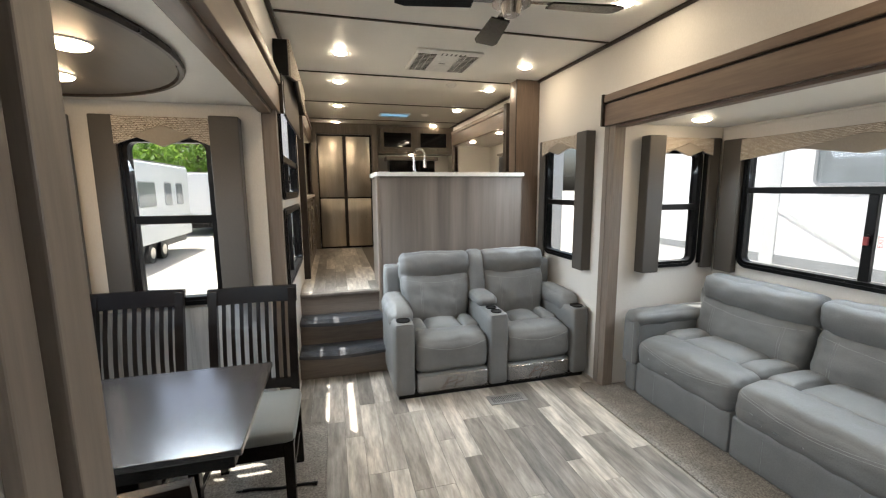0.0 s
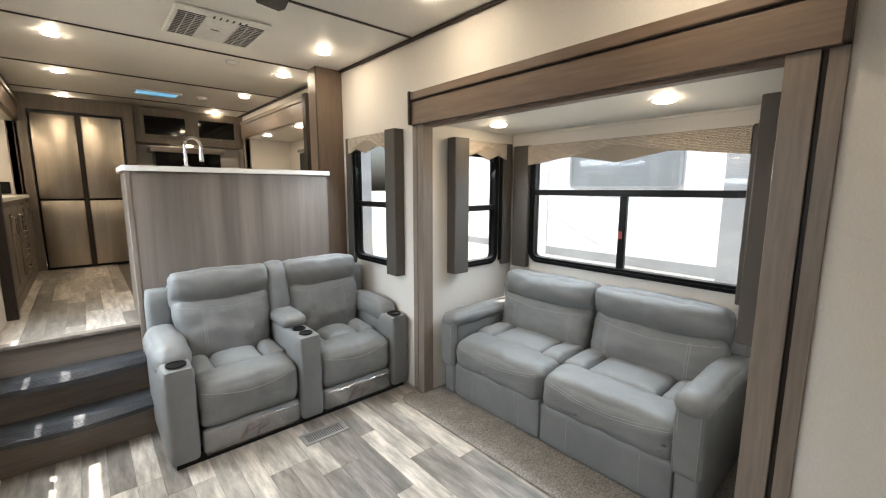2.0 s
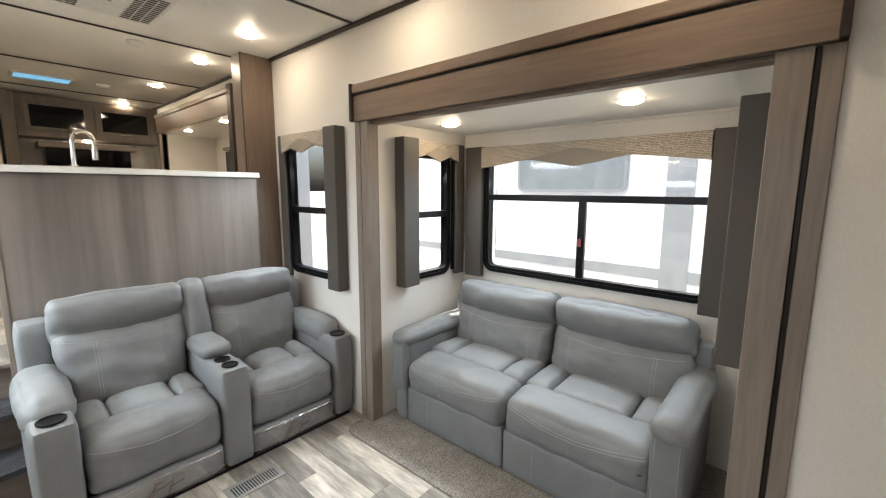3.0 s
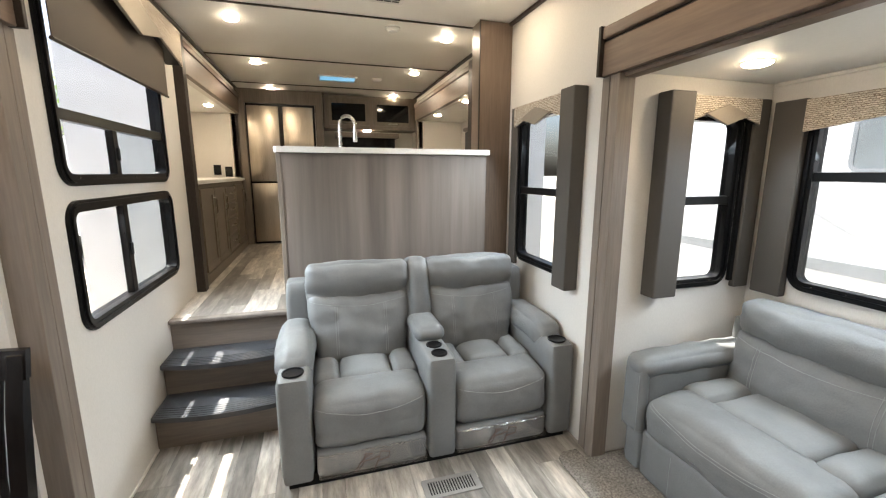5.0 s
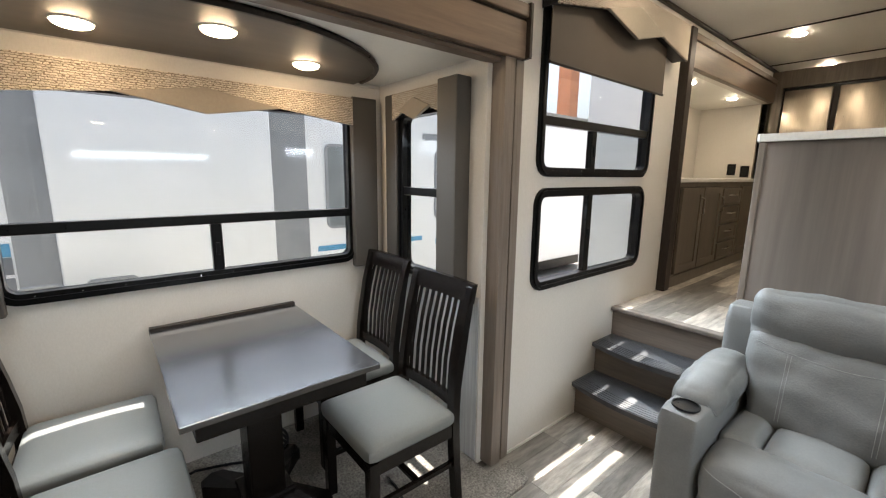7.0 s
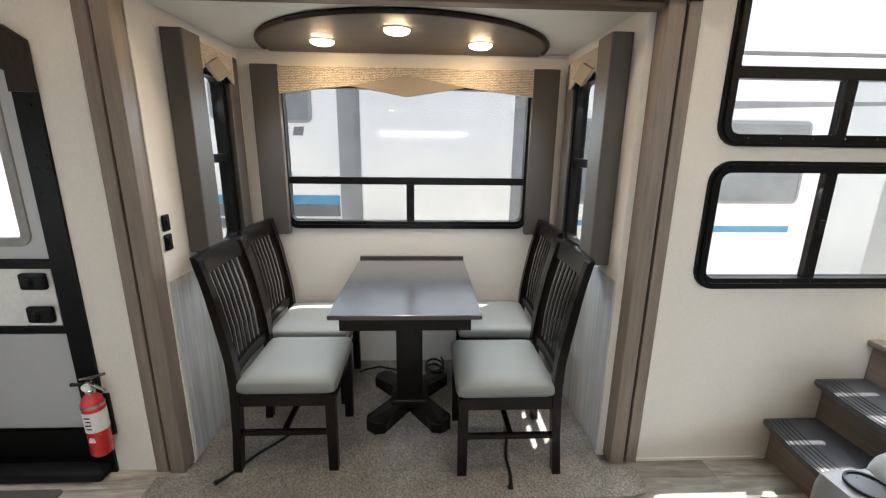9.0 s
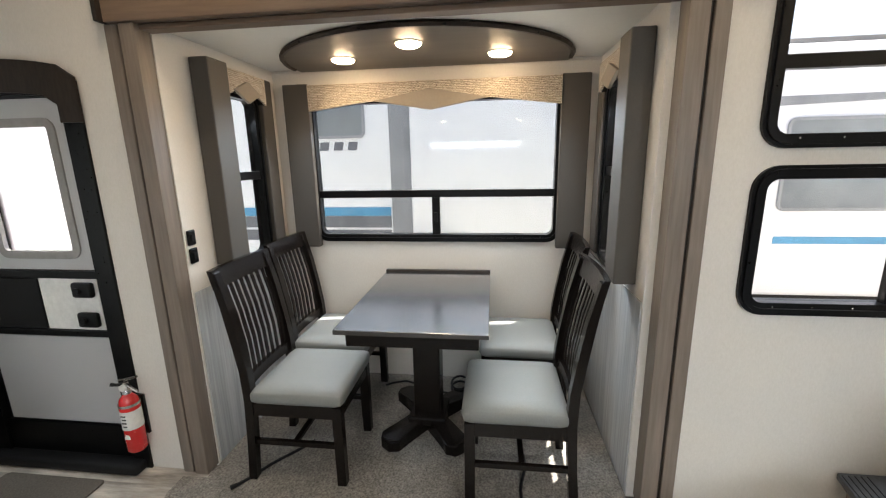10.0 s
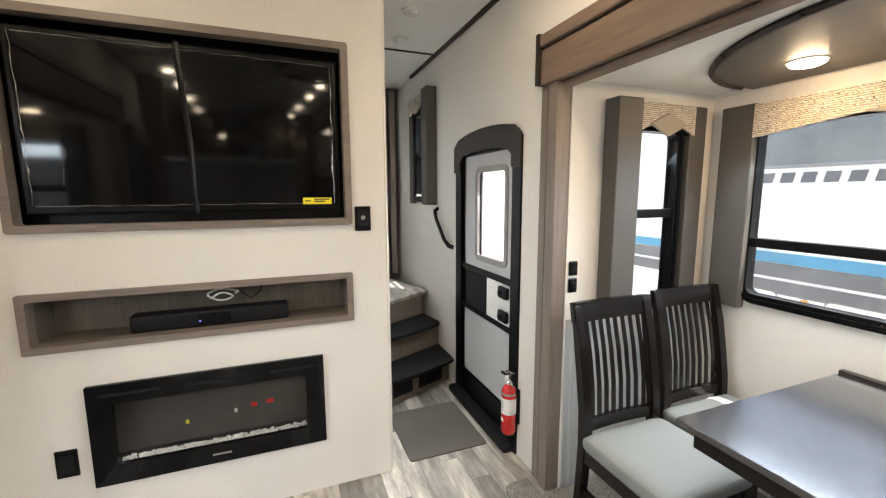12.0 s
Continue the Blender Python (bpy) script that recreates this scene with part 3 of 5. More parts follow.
def lambrequin(axis, at, into, u0, u1, top, fab_lo, leg_lo, leg_w=(0.14, 0.14), depth=(0.09, 0.09), legs=True, valance_d=0.06, label=""):
    """A window dressing: tweed valance with a diamond, and a padded board hanging on each side."""
    base = Vector(swap(axis, (u0 + u1) / 2, leg_lo if legs else fab_lo, at))
    g = thing("window_valance", label or "tweed valance with taupe diamond and padded side boards", "curtain", base)

    def gp(nm, bm, m, smooth=False, lab=""):
        bmesh.ops.translate(bm, verts=bm.verts, vec=-base)
        return part(nm, bm, m, g, lab, smooth)
    a, b = u0 + (leg_w[0] if legs else 0), u1 - (leg_w[1] if legs else 0)
    c, hw = (a + b) / 2, (b - a) / 2
    gap = top - fab_lo
    pts = [(a, top), (a, fab_lo), (c, fab_lo + 0.62 * gap), (b, fab_lo), (b, top)]
    gp("valance_fabric", prism(pts, axis, at + into * (valance_d - 0.014), at + into * valance_d, bevel=0.004), TWEED)
    low = [(u, v + (0.006 if v < top else -0.002)) for u, v in pts]
    gp("valance_liner", prism(low, axis, at + into * 0.004, at + into * (valance_d - 0.0145)), BLACK, lab="black liner")
    k = 0.46 if hw > 0.4 else 0.62
    dia = [(c - k * hw, fab_lo + 0.32 * gap), (c, fab_lo - 0.01), (c + k * hw, fab_lo + 0.32 * gap), (c, fab_lo + 0.70 * gap)]
    gp("valance_diamond", prism(dia, axis, at + into * (valance_d - 0.004), at + into * (valance_d + 0.014), bevel=0.003), DIAMOND, lab="taupe suede diamond")
    gp("valance_back", prism([(a, top - 0.03), (a, fab_lo + 0.05), (b, fab_lo + 0.05), (b, top - 0.03)], axis, at + into * 0.001, at + into * 0.003), BLACK)
    if legs:
        for p, q, d in ((u0, u0 + leg_w[0], depth[0]), (u1 - leg_w[1], u1, depth[1])):
            (xa, ya, za), (xb, yb, zb) = swap(axis, p, leg_lo, at + into * 0.001), swap(axis, q, top + 0.008, at + into * d)
            gp("side_board", box(*sorted((xa, xb)), *sorted((ya, yb)), za, zb, 0.006, 2), PADDED, lab="padded brown-grey side board")
    return g


lambrequin("x", XD, 1, 0.855, 2.615, 1.862, 1.712, 0.90, (0.155, 0.155), (0.05, 0.05))
lambrequin("y", 0.775, 1, -0.99, -0.37, 1.875, 1.735, 0.955, (0.11, 0.14), (0.035, 0.09))
lambrequin("y", 2.67, -1, -0.97, -0.285, 1.875, 1.735, 0.915, (0.11, 0.14), (0.035, 0.09))
lambrequin("x", XS, -1, 0.96, 2.70, 1.845, 1.695, 0.87, (0.14, 0.15), (0.05, 0.05))
lambrequin("y", 2.755, -1, 2.335, 3.03, 1.865, 1.74, 0.885, (0.14, 0.10), (0.09, 0.035))
lambrequin("y", 0.835, 1, 2.30, 3.03, 1.86, 1.74, 0.88, (0.14, 0.10), (0.09, 0.035))
lambrequin("x", XR, -1, 2.985, 3.81, 1.93, 1.80, 0.86, (0.13, 0.10), (0.085, 0.03))
lambrequin("x", XL, 1, -1.47, -0.80, 2.28, 2.14, 1.37, (0.11, 0.13), (0.03, 0.09))
lambrequin("x", XL, 1, 2.95, 4.34, 2.40, 2.185, 2.185, legs=False, valance_d=0.10, label="tweed valance with taupe diamond over the shade")

shade = thing("roller_shade", "dark brown roller shade half drawn over window", "shade", (XL + 0.05, 3.55, 1.96))
part("shade_cloth", box(-0.002, 0.002, -0.585, 0.585, 0.0, 0.40), SHADE, shade)
part("hem_bar", tube([(0, -0.588, 0.0), (0, 0.588, 0.0)], 0.008), TRIM_DARK, shade, smooth=True)
part("roller", tube([(-0.005, -0.585, 0.40), (-0.005, 0.585, 0.40)], 0.022, 12), SHADE, shade, smooth=True)


# ---- lamps and ceiling things ----
def puck(x, y, z, r=0.046, label="round warm recessed ceiling lamp, lit", glow=None):
    g = thing("ceiling_lamp", label, "lamp", (x, y, z), group="ceiling lamps")
    part("lamp_ring", disc(0, 0, -0.0025, r + 0.003, 0.005, seg=32, r2=r + 0.005), WHITE, g, smooth=True)
    t = bmesh.new()
    bmesh.ops.create_uvsphere(t, u_segments=24, v_segments=12, radius=r)
    bmesh.ops.delete(t, geom=[v for v in t.verts if v.co.z > 0.001], context="VERTS")
    for v in t.verts:
        v.co.z = v.co.z * 0.3 - 0.0052
    part("lens", t, glow or LAMP, g, smooth=True)


# The pair at y 1.07 is unseen, added by spacing to brighten nearby walls.
for y in (1.07, 2.29, 3.515, 4.355, 5.5, 6.79):
    for x in (0.27, 1.78):
        puck(x, y, TOP)
for y in (1.37, 2.46):
    puck(2.55, y, SLIDE_TOP, 0.055, "round warm surface lamp with white rim, lit", LAMP_SLIDE)
for x in (-0.29, 2.21):
    for y in (5.08, 6.1):
        puck(x, y, 2.199, 0.04)

board = thing("lamp_board", "dark bowed wood-grain board carrying three lamps", "lamp board", (-0.7, 1.73, SLIDE_TOP - 0.015))
arc = [(-0.37, 0.76), (-0.37, -0.76)]
arc += [(-0.28 + 0.67 * math.sin(math.pi * k / 28), -0.76 * math.cos(math.pi * k / 28)) for k in range(29)]
part("board", prism(arc, "z", 0.0, 0.0142), SOFFIT, board)
edge = [(x, y, 0.002) for x, y in arc[2:]]
part("edge_band", tube(edge, 0.0135, 6), TRIM_DARK, board)
for k in (3, 8, 12, 16, 21):
    part("clip", box(edge[k][0] - 0.012, edge[k][0] + 0.012, edge[k][1] - 0.008, edge[k][1] + 0.008, -0.008, 0.004, 0.002), BLACK, board)
for x, y in ((-0.80, 1.32), (-0.56, 1.71), (-0.81, 2.12)):
    puck(x, y, SLIDE_TOP - 0.0155, 0.057, "round warm lamp on the dark board, lit", LAMP_DIM)

vent = thing("air_conditioner_grille", "white ceiling air conditioner grille with two slotted vents", "air vent", (1.05, 3.53, TOP))
part("plate", box(-0.25, 0.27, -0.27, 0.24, -0.022, -0.001, 0.012, 3), WHITE, vent, smooth=True)
for x0, x1 in ((-0.225, -0.085), (0.10, 0.24)):
    part("louvre_back", box(x0, x1, -0.21, 0.20, -0.0245, -0.0215), BLACK, vent)
    for k in range(14):
        y = -0.2 + 0.4 * k / 13
        part("louvre", box(x0, x1, y - 0.0035, y + 0.0035, -0.027, -0.0245, 0.001, 1), WHITE, vent)
    for k in range(4):
        x = x0 + (x1 - x0) * k / 3
        part("louvre_rib", box(x - 0.002, x + 0.002, -0.205, 0.205, -0.029, -0.025), WHITE, vent)
for k in range(6):
    part("slot", box(-0.05 + 0.035 * k, -0.04 + 0.035 * k, -0.24, -0.20, -0.0235, -0.021), INK, vent)
part("badge", box(-0.02, 0.03, -0.01, 0.0, -0.0245, -0.021), GREY_PL, vent)

skylight = thing("skylight", "blue film-covered ceiling skylight", "skylight", (1.03, 5.96, TOP))
part("frame", ring("z", -0.21, 0.21, -0.13, 0.13, 0.02, 0.025, -0.014, -0.001), WHITE, skylight)
part("film", box(-0.187, 0.187, -0.107, 0.107, -0.006, -0.002), SKYLIGHT_GLOW, skylight)
for x, y in ((1.34, 4.23), (1.45, 5.9), (0.266, -0.134), (0.203, -0.602)):
    det = thing("smoke_detector", "small round white ceiling detector", "detector", (x, y, TOP))
    part("base", disc(0, 0, -0.006, 0.055, 0.012), WHITE, det, smooth=True)
    part("dome", disc(0, 0, -0.019, 0.033, 0.016, r2=0.045), WHITE, det, smooth=True)

fan = thing("ceiling_fan", "ceiling fan with four dark wooden blades", "fan", (0.95, 1.95, TOP))
part("canopy", disc(0, 0, -0.022, 0.07, 0.042, r2=0.05), CHROME, fan, smooth=True)
part("rod", disc(0, 0, -0.09, 0.013, 0.1), CHROME, fan, smooth=True)
part("motor", disc(0, 0, -0.185, 0.085, 0.09, r2=0.10), CHROME, fan, smooth=True)
part("switch_cup", disc(0, 0, -0.25, 0.035, 0.05, r2=0.05), CHROME, fan, smooth=True)
for k, a in enumerate((83, 174, 263, 354)):
    m = pose(0, 0, -0.225, 0, 0, a) @ pose(0, 0, 0, 9, 0, 0)
    b = prism([(0.17, -0.045), (0.46, -0.062), (0.50, -0.045), (0.50, 0.045), (0.46, 0.062), (0.17, 0.045)], "z", -0.004, 0.004)
    bmesh.ops.transform(b, matrix=m, verts=b.verts)
    part("blade", b, ESPRESSO, fan)
    b = box(0.06, 0.22, -0.018, 0.018, 0.004, 0.011, 0.003)
    bmesh.ops.transform(b, matrix=m, verts=b.verts)
    part("blade_iron", b, CHROME, fan)


# ---- steps up to the kitchen ----
def bowed(x0, x1, y_back, y_front, bow, n=12):
    """A tread seen from above: straight behind, bowed in front."""
    pts = [(x1, y_back), (x0, y_back)]
    return pts + [(x0 + (x1 - x0) * k / n, y_front - bow * math.sin(math.pi * k / n)) for k in range(n + 1)]


steps = thing("kitchen_steps", "wood-grain steps with dark bowed rubber treads", "steps", (0.2, 3.65, 0))
for k, (y, z) in enumerate(((3.47, 0.19), (3.67, 0.393))):
    part("riser", box(-0.338, 0.35, y - 3.65, y - 3.63, 0.002 if k == 0 else 0.205, z, 0.001), TRIM_X, steps)
    part("tread", prism(bowed(-0.338, 0.355 + 0.02 * (1 - k), y + 0.21 - 3.65, y - 3.70, 0.05), "z", z, z + 0.028, bevel=0.006), TREAD, steps, "dark ribbed tread", smooth=True)
    for j in range(5):
        part("tread_rib", tube([(-0.32 + 0.66 * i / 8, y - 3.695 + 0.022 * j - 0.045 * math.sin(math.pi * i / 8), z + 0.0285) for i in range(9)], 0.0022, 5), RUBBER, steps)
    part("side_block", box(0.33, 0.352, y - 3.63, 0.20, 0.002 if k == 0 else 0.205, z, 0.001), TRIM_DARK, steps)
part("riser", box(-0.338, 0.35, 0.205, 0.222, 0.40, KITCHEN - 0.022, 0.001), TRIM_X, steps)
part("nosing", box(-0.338, 0.352, 0.17, 0.23, KITCHEN - 0.02, KITCHEN + 0.006, 0.006), PANEL, steps, "pale metal-edged nosing")

# ---- island and kitchen ----
island = thing("kitchen_island", "grey-taupe wood-grain island back panel behind the loveseat", "kitchen island", (1.22, 4.05, 0))
part("back_panel", box(-0.67, 0.68, -0.255, -0.235, 0.002, 1.62, 0.002), PANEL, island)
part("corner_post", box(-0.682, -0.655, -0.262, -0.228, 0.002, 1.62, 0.003), TRIM_V, island)
part("side_panel", box(-0.672, -0.652, -0.228, 0.30, KITCHEN + 0.002, 1.62, 0.002), PANEL, island)
part("body", box(-0.645, 0.68, -0.23, 0.30, KITCHEN + 0.002, 1.615), CAB, island)
top = thing("island_counter", "white solid-surface island counter with rounded corners", "counter", (1.22, 4.05, 1.621))
part("slab", prism(round_rect(-0.692, 0.70, -0.285, 0.32, 0.02), "z", 0, 0.034, bevel=0.004), QUARTZ, top, smooth=True)
faucet = thing("faucet", "tall brushed-nickel gooseneck kitchen faucet", "faucet", (0.935, 4.12, 1.655))
part("base", disc(0, 0, 0.012, 0.028, 0.024, r2=0.022), CHROME, faucet, smooth=True)
part("neck", tube([(0, 0, 0.0), (0, 0, 0.15)] + [(0.052 - 0.052 * math.cos(math.pi * k / 12), 0, 0.17 + 0.062 * math.sin(math.pi * k / 12)) for k in range(13)] + [(0.104, 0, 0.10)], 0.012, 12), CHROME, faucet, smooth=True)
part("spray_head", tube([(0.104, 0, 0.13), (0.104, 0, 0.06)], 0.016, 12), CHROME, faucet, smooth=True)
part("lever", tube([(0.0, 0.02, 0.05), (0.0, 0.08, 0.075)], 0.006), CHROME, faucet, smooth=True)

setting("column", box(1.880, XR - 0.002, 3.89, 4.05, 0.0, TOP - 0.003, 0.004), COLUMN, "brown wood-grain column beside the island", "column")
setting("column_edge", box(1.875, 1.881, 3.885, 3.90, 0.0, TOP - 0.003, 0.002), TRIM_DARK, "dark edge strip on the wooden column", "trim")


def kitchen_slide(side, wall_x, y0, y1, deep, z_top, what):
    s = side
    b = wall_x + s * deep
    a0, a1 = sorted((wall_x + s * T, b))
    setting("wall_kitchen_slide", box(*sorted((b, b + s * T)), y0 - T + 0.005, y1 + T, KITCHEN, z_top + 0.1), WALL, "cream back wall of kitchen slide-out", "wall")
    for ya, yb in ((y0 - T, y0), (y1, y1 + T)):
        setting("wall_kitchen_slide_end", box(a0, a1, ya + 0.004, yb, KITCHEN - 0.1, z_top + 0.1), WALL, "cream end wall of kitchen slide-out", "wall")
    setting("wall_kitchen_slide_outside", box(*sorted((wall_x + s * (T + 0.002), b + s * T)), y0 - T - 0.03, y0 - T, 0.25, z_top + 0.12), RV_SHELL, "pale grey outer end of the kitchen slide-out", "wall")
    setting("ceiling_kitchen_slide", box(a0, a1, y0, y1, z_top, z_top + 0.05), CEIL, "white kitchen slide-out ceiling", "ceiling")
    setting("floor_kitchen_slide", box(a0, a1, y0, y1, KITCHEN - 0.1, KITCHEN - 0.02), SUBFLOOR, "kitchen slide-out floor", "floor")
    setting("trim_kitchen_header", box(*sorted((wall_x - s * 0.001, wall_x - s * 0.045)), y0 - 0.02, y1 + 0.03, z_top, z_top + 0.17, 0.004), TRIM_Y, "brown header board over the kitchen slide-out", "header")
    setting("trim_kitchen_moulding", box(*sorted((wall_x - s * 0.001, wall_x - s * 0.056)), y0 - 0.02, y1 + 0.03, z_top + 0.172, z_top + 0.22, 0.006), TRIM_Y, "brown moulding over the kitchen slide-out", "trim")
    setting("trim_kitchen_jamb", box(*sorted((wall_x - s * 0.06, wall_x + s * 0.06)), y0 - 0.085, y0 - 0.0, KITCHEN + 0.002, z_top + 0.24, 0.004), TRIM_DARK, "dark upright post at the kitchen slide-out", "trim")
    setting("trim_kitchen_jamb_far", box(*sorted((wall_x - s * 0.03, wall_x + s * 0.06)), y1, y1 + 0.06, KITCHEN + 0.002, z_top, 0.004), TRIM_V, "brown upright post at the kitchen slide-out", "trim")


kitchen_slide(-1, XL, 4.56, 6.70, 0.62, 2.2, "left")
kitchen_slide(1, XR, 4.62, 6.74, 0.62, 2.2, "right")

base = thing("kitchen_cabinet", "grey-brown wood base cabinet with doors and four drawers", "cabinet", (-0.42, 5.6, KITCHEN))
part("body", box(-0.30, 0.30, -1.0, 1.04, 0.002, 0.80, 0.002), CAB, base)
part("toe_kick", box(0.30, 0.318, -1.0, 1.04, 0.0, 0.085, 0.002), CAB, base)


def front(parent, y0, y1, z0, z1, x, handle="bar", vertical=False):
    d = part("door", ring("x", y0, y1, z0, z1, 0.004, 0.055 if z1 - z0 > 0.2 else 0.022, x + 0.002, x + 0.022), CAB, parent)
    part("panel", box(x + 0.002, x + 0.012, y0 + 0.02, y1 - 0.02, z0 + 0.02, z1 - 0.02), CAB, d)
    part("gap", box(x + 0.0003, x + 0.0015, y0 - 0.006, y1 + 0.006, z0 - 0.006, z1 + 0.006), BLACK, d)
    if vertical:
        pts = [(x + 0.02, y1 - 0.03, z1 - 0.22), (x + 0.045, y1 - 0.03, z1 - 0.21), (x + 0.045, y1 - 0.03, z1 - 0.09), (x + 0.02, y1 - 0.03, z1 - 0.08)]
    else:
        c = (y0 + y1) / 2
        pts = [(x + 0.016, c - 0.07, z1 - 0.06), (x + 0.04, c - 0.06, z1 - 0.06), (x + 0.04, c + 0.06, z1 - 0.06), (x + 0.016, c + 0.07, z1 - 0.06)]
    part("handle", tube(pts, 0.0065, 6), CHROME, d)


for y0, y1 in ((-0.92, -0.50), (-0.48, -0.06)):
    front(base, y0, y1, 0.10, 0.76, 0.30, vertical=True)
for k in range(4):
    front(base, -0.02, 0.46, 0.10 + 0.165 * k, 0.25 + 0.165 * k, 0.30)
front(base, 0.50, 0.98, 0.10, 0.76, 0.30, vertical=True)
slab = thing("kitchen_counter", "white solid-surface counter on the base cabinet", "counter", (-0.42, 5.6, KITCHEN + 0.801))
part("slab", box(-0.31, 0.33, -1.02, 1.06, 0, 0.032, 0.005), QUARTZ, slab)
for x, z in ((-0.385, 1.535), (-0.262, 1.515)):
    o = thing("power_outlet", "black wall power outlet above the counter", "outlet", (x, 6.699, z))
    part("plate", box(-0.04, 0.04, -0.008, 0, -0.06, 0.06, 0.003), BLACK, o)
    part("socket", box(-0.02, 0.02, -0.012, -0.008, -0.035, 0.035, 0.002), RUBBER, o)

fridge = thing("refrigerator", "brushed-steel four-door refrigerator with dark edges", "refrigerator", (0.37, 6.98, KITCHEN))
part("case", box(-0.40, 0.40, -0.26, 0.15, 0.002, 1.72, 0.004), BLACK, fridge)
for x0, x1 in ((-0.385, -0.026), (0.020, 0.375)):
    for z0, z1 in ((0.03, 0.765), (0.785, 1.69)):
        d = part("door", box(x0, x1, -0.30, -0.262, z0, z1, 0.008, 3), STEEL, fridge, smooth=True)
part("handle_channel", box(-0.026, 0.020, -0.285, -0.262, 0.03, 1.69, 0.002), TRIM_DARK, fridge)
part("base_grille", box(-0.39, 0.39, -0.285, -0.262, 0.004, 0.026), RUBBER, fridge)
setting("fridge_surround", pierced("y", 6.70, 6.76, -0.135, 0.87, KITCHEN + 0.002, TOP - 0.024, [(-0.035, 0.775, KITCHEN, 2.335)]), CAB, "grey-brown wood surround round the refrigerator", "cabinet surround")

upper = thing("upper_cabinet", "grey-brown wall cabinet with two dark glass doors", "cabinet", (1.48, 6.95, 2.07))
part("body", box(-0.60, 0.63, -0.16, 0.19, 0.0, 0.42, 0.003), CAB, upper)
for x0, x1 in ((-0.55, -0.02), (0.03, 0.56)):
    d = part("door", ring("y", x0, x1, 0.05, 0.37, 0.01, 0.05, -0.178, -0.16), CAB, upper)
    part("glass", box(x0 + 0.045, x1 - 0.045, -0.172, -0.166, 0.095, 0.325), SCREEN, d)
    c = (x0 + x1) / 2
    part("handle", tube([(c - 0.07, -0.178, 0.075), (c - 0.06, -0.2, 0.075), (c + 0.06, -0.2, 0.075), (c + 0.07, -0.178, 0.075)], 0.005, 6), CHROME, d)
hood = thing("range_hood", "wood-topped dark range hood with a lit lamp", "range hood", (1.44, 6.95, 1.78))
part("shelf", box(-0.42, 0.42, -0.14, 0.19, 0.19, 0.25, 0.004), TRIM_X, hood)
part("dark_front", box(-0.37, 0.37, -0.10, 0.19, 0.0, 0.188, 0.004), SCREEN, hood)
puck(1.44, 6.87, 2.069, 0.05)
mw = thing("wall_oven", "dark built-in appliance in the kitchen slide-out", "oven", (2.46, 4.86, 1.5))
part("case", box(-0.26, 0.26, -0.22, 0.22, 0.0, 0.40, 0.005), BLACK, mw)
part("front_glass", box(-0.24, 0.24, 0.221, 0.226, 0.03, 0.37, 0.001), SCREEN, mw)
part("shelf", box(-0.27, 0.28, -0.22, 0.25, 0.41, 0.44, 0.003), TRIM_X, mw)
part("stand", box(-0.26, 0.26, -0.22, 0.22, -0.888, -0.002, 0.003), CAB, mw)


# ---- seating ----
from mathutils.bvhtree import BVHTree


def seam(pts, parent, r=0.0022):
    return part("stitching", tube(pts, r, 5), STITCH, parent)


def stitched(pts, way, parent, onto, r=0.0016):
    """A row of stitching laid onto the first of some cushions that a line along way meets."""
    trees = [BVHTree.FromPolygons([v.co for v in o.data.vertices], [p.vertices for p in o.data.polygons]) for o in onto]
    way, laid = Vector(way).normalized(), []
    for p in pts:
        hits = [t.ray_cast(Vector(p) - 0.3 * way, way) for t in trees]
        hits = [h for h in hits if h[0] is not None]
        if hits:
            laid.append(min(hits, key=lambda h: h[3])[0] - 0.0006 * way)
    if len(laid) > 2:
        part("stitching", tube(laid, r, 5), STITCH, parent)


love = thing("loveseat_recliner", "grey leather reclining loveseat with cup holders and console", "loveseat", (1.31, 3.33, 0))


def tapered(bm, axis, c, top, bottom, amount, power=1.5):
    """Draws a cushion's sides in towards its lower end."""
    for v in bm.verts:
        d = max(0.0, min(1.0, (top - v.co.z) / (top - bottom)))
        v.co[axis] = c + (v.co[axis] - c) * (1 - amount * d ** power)


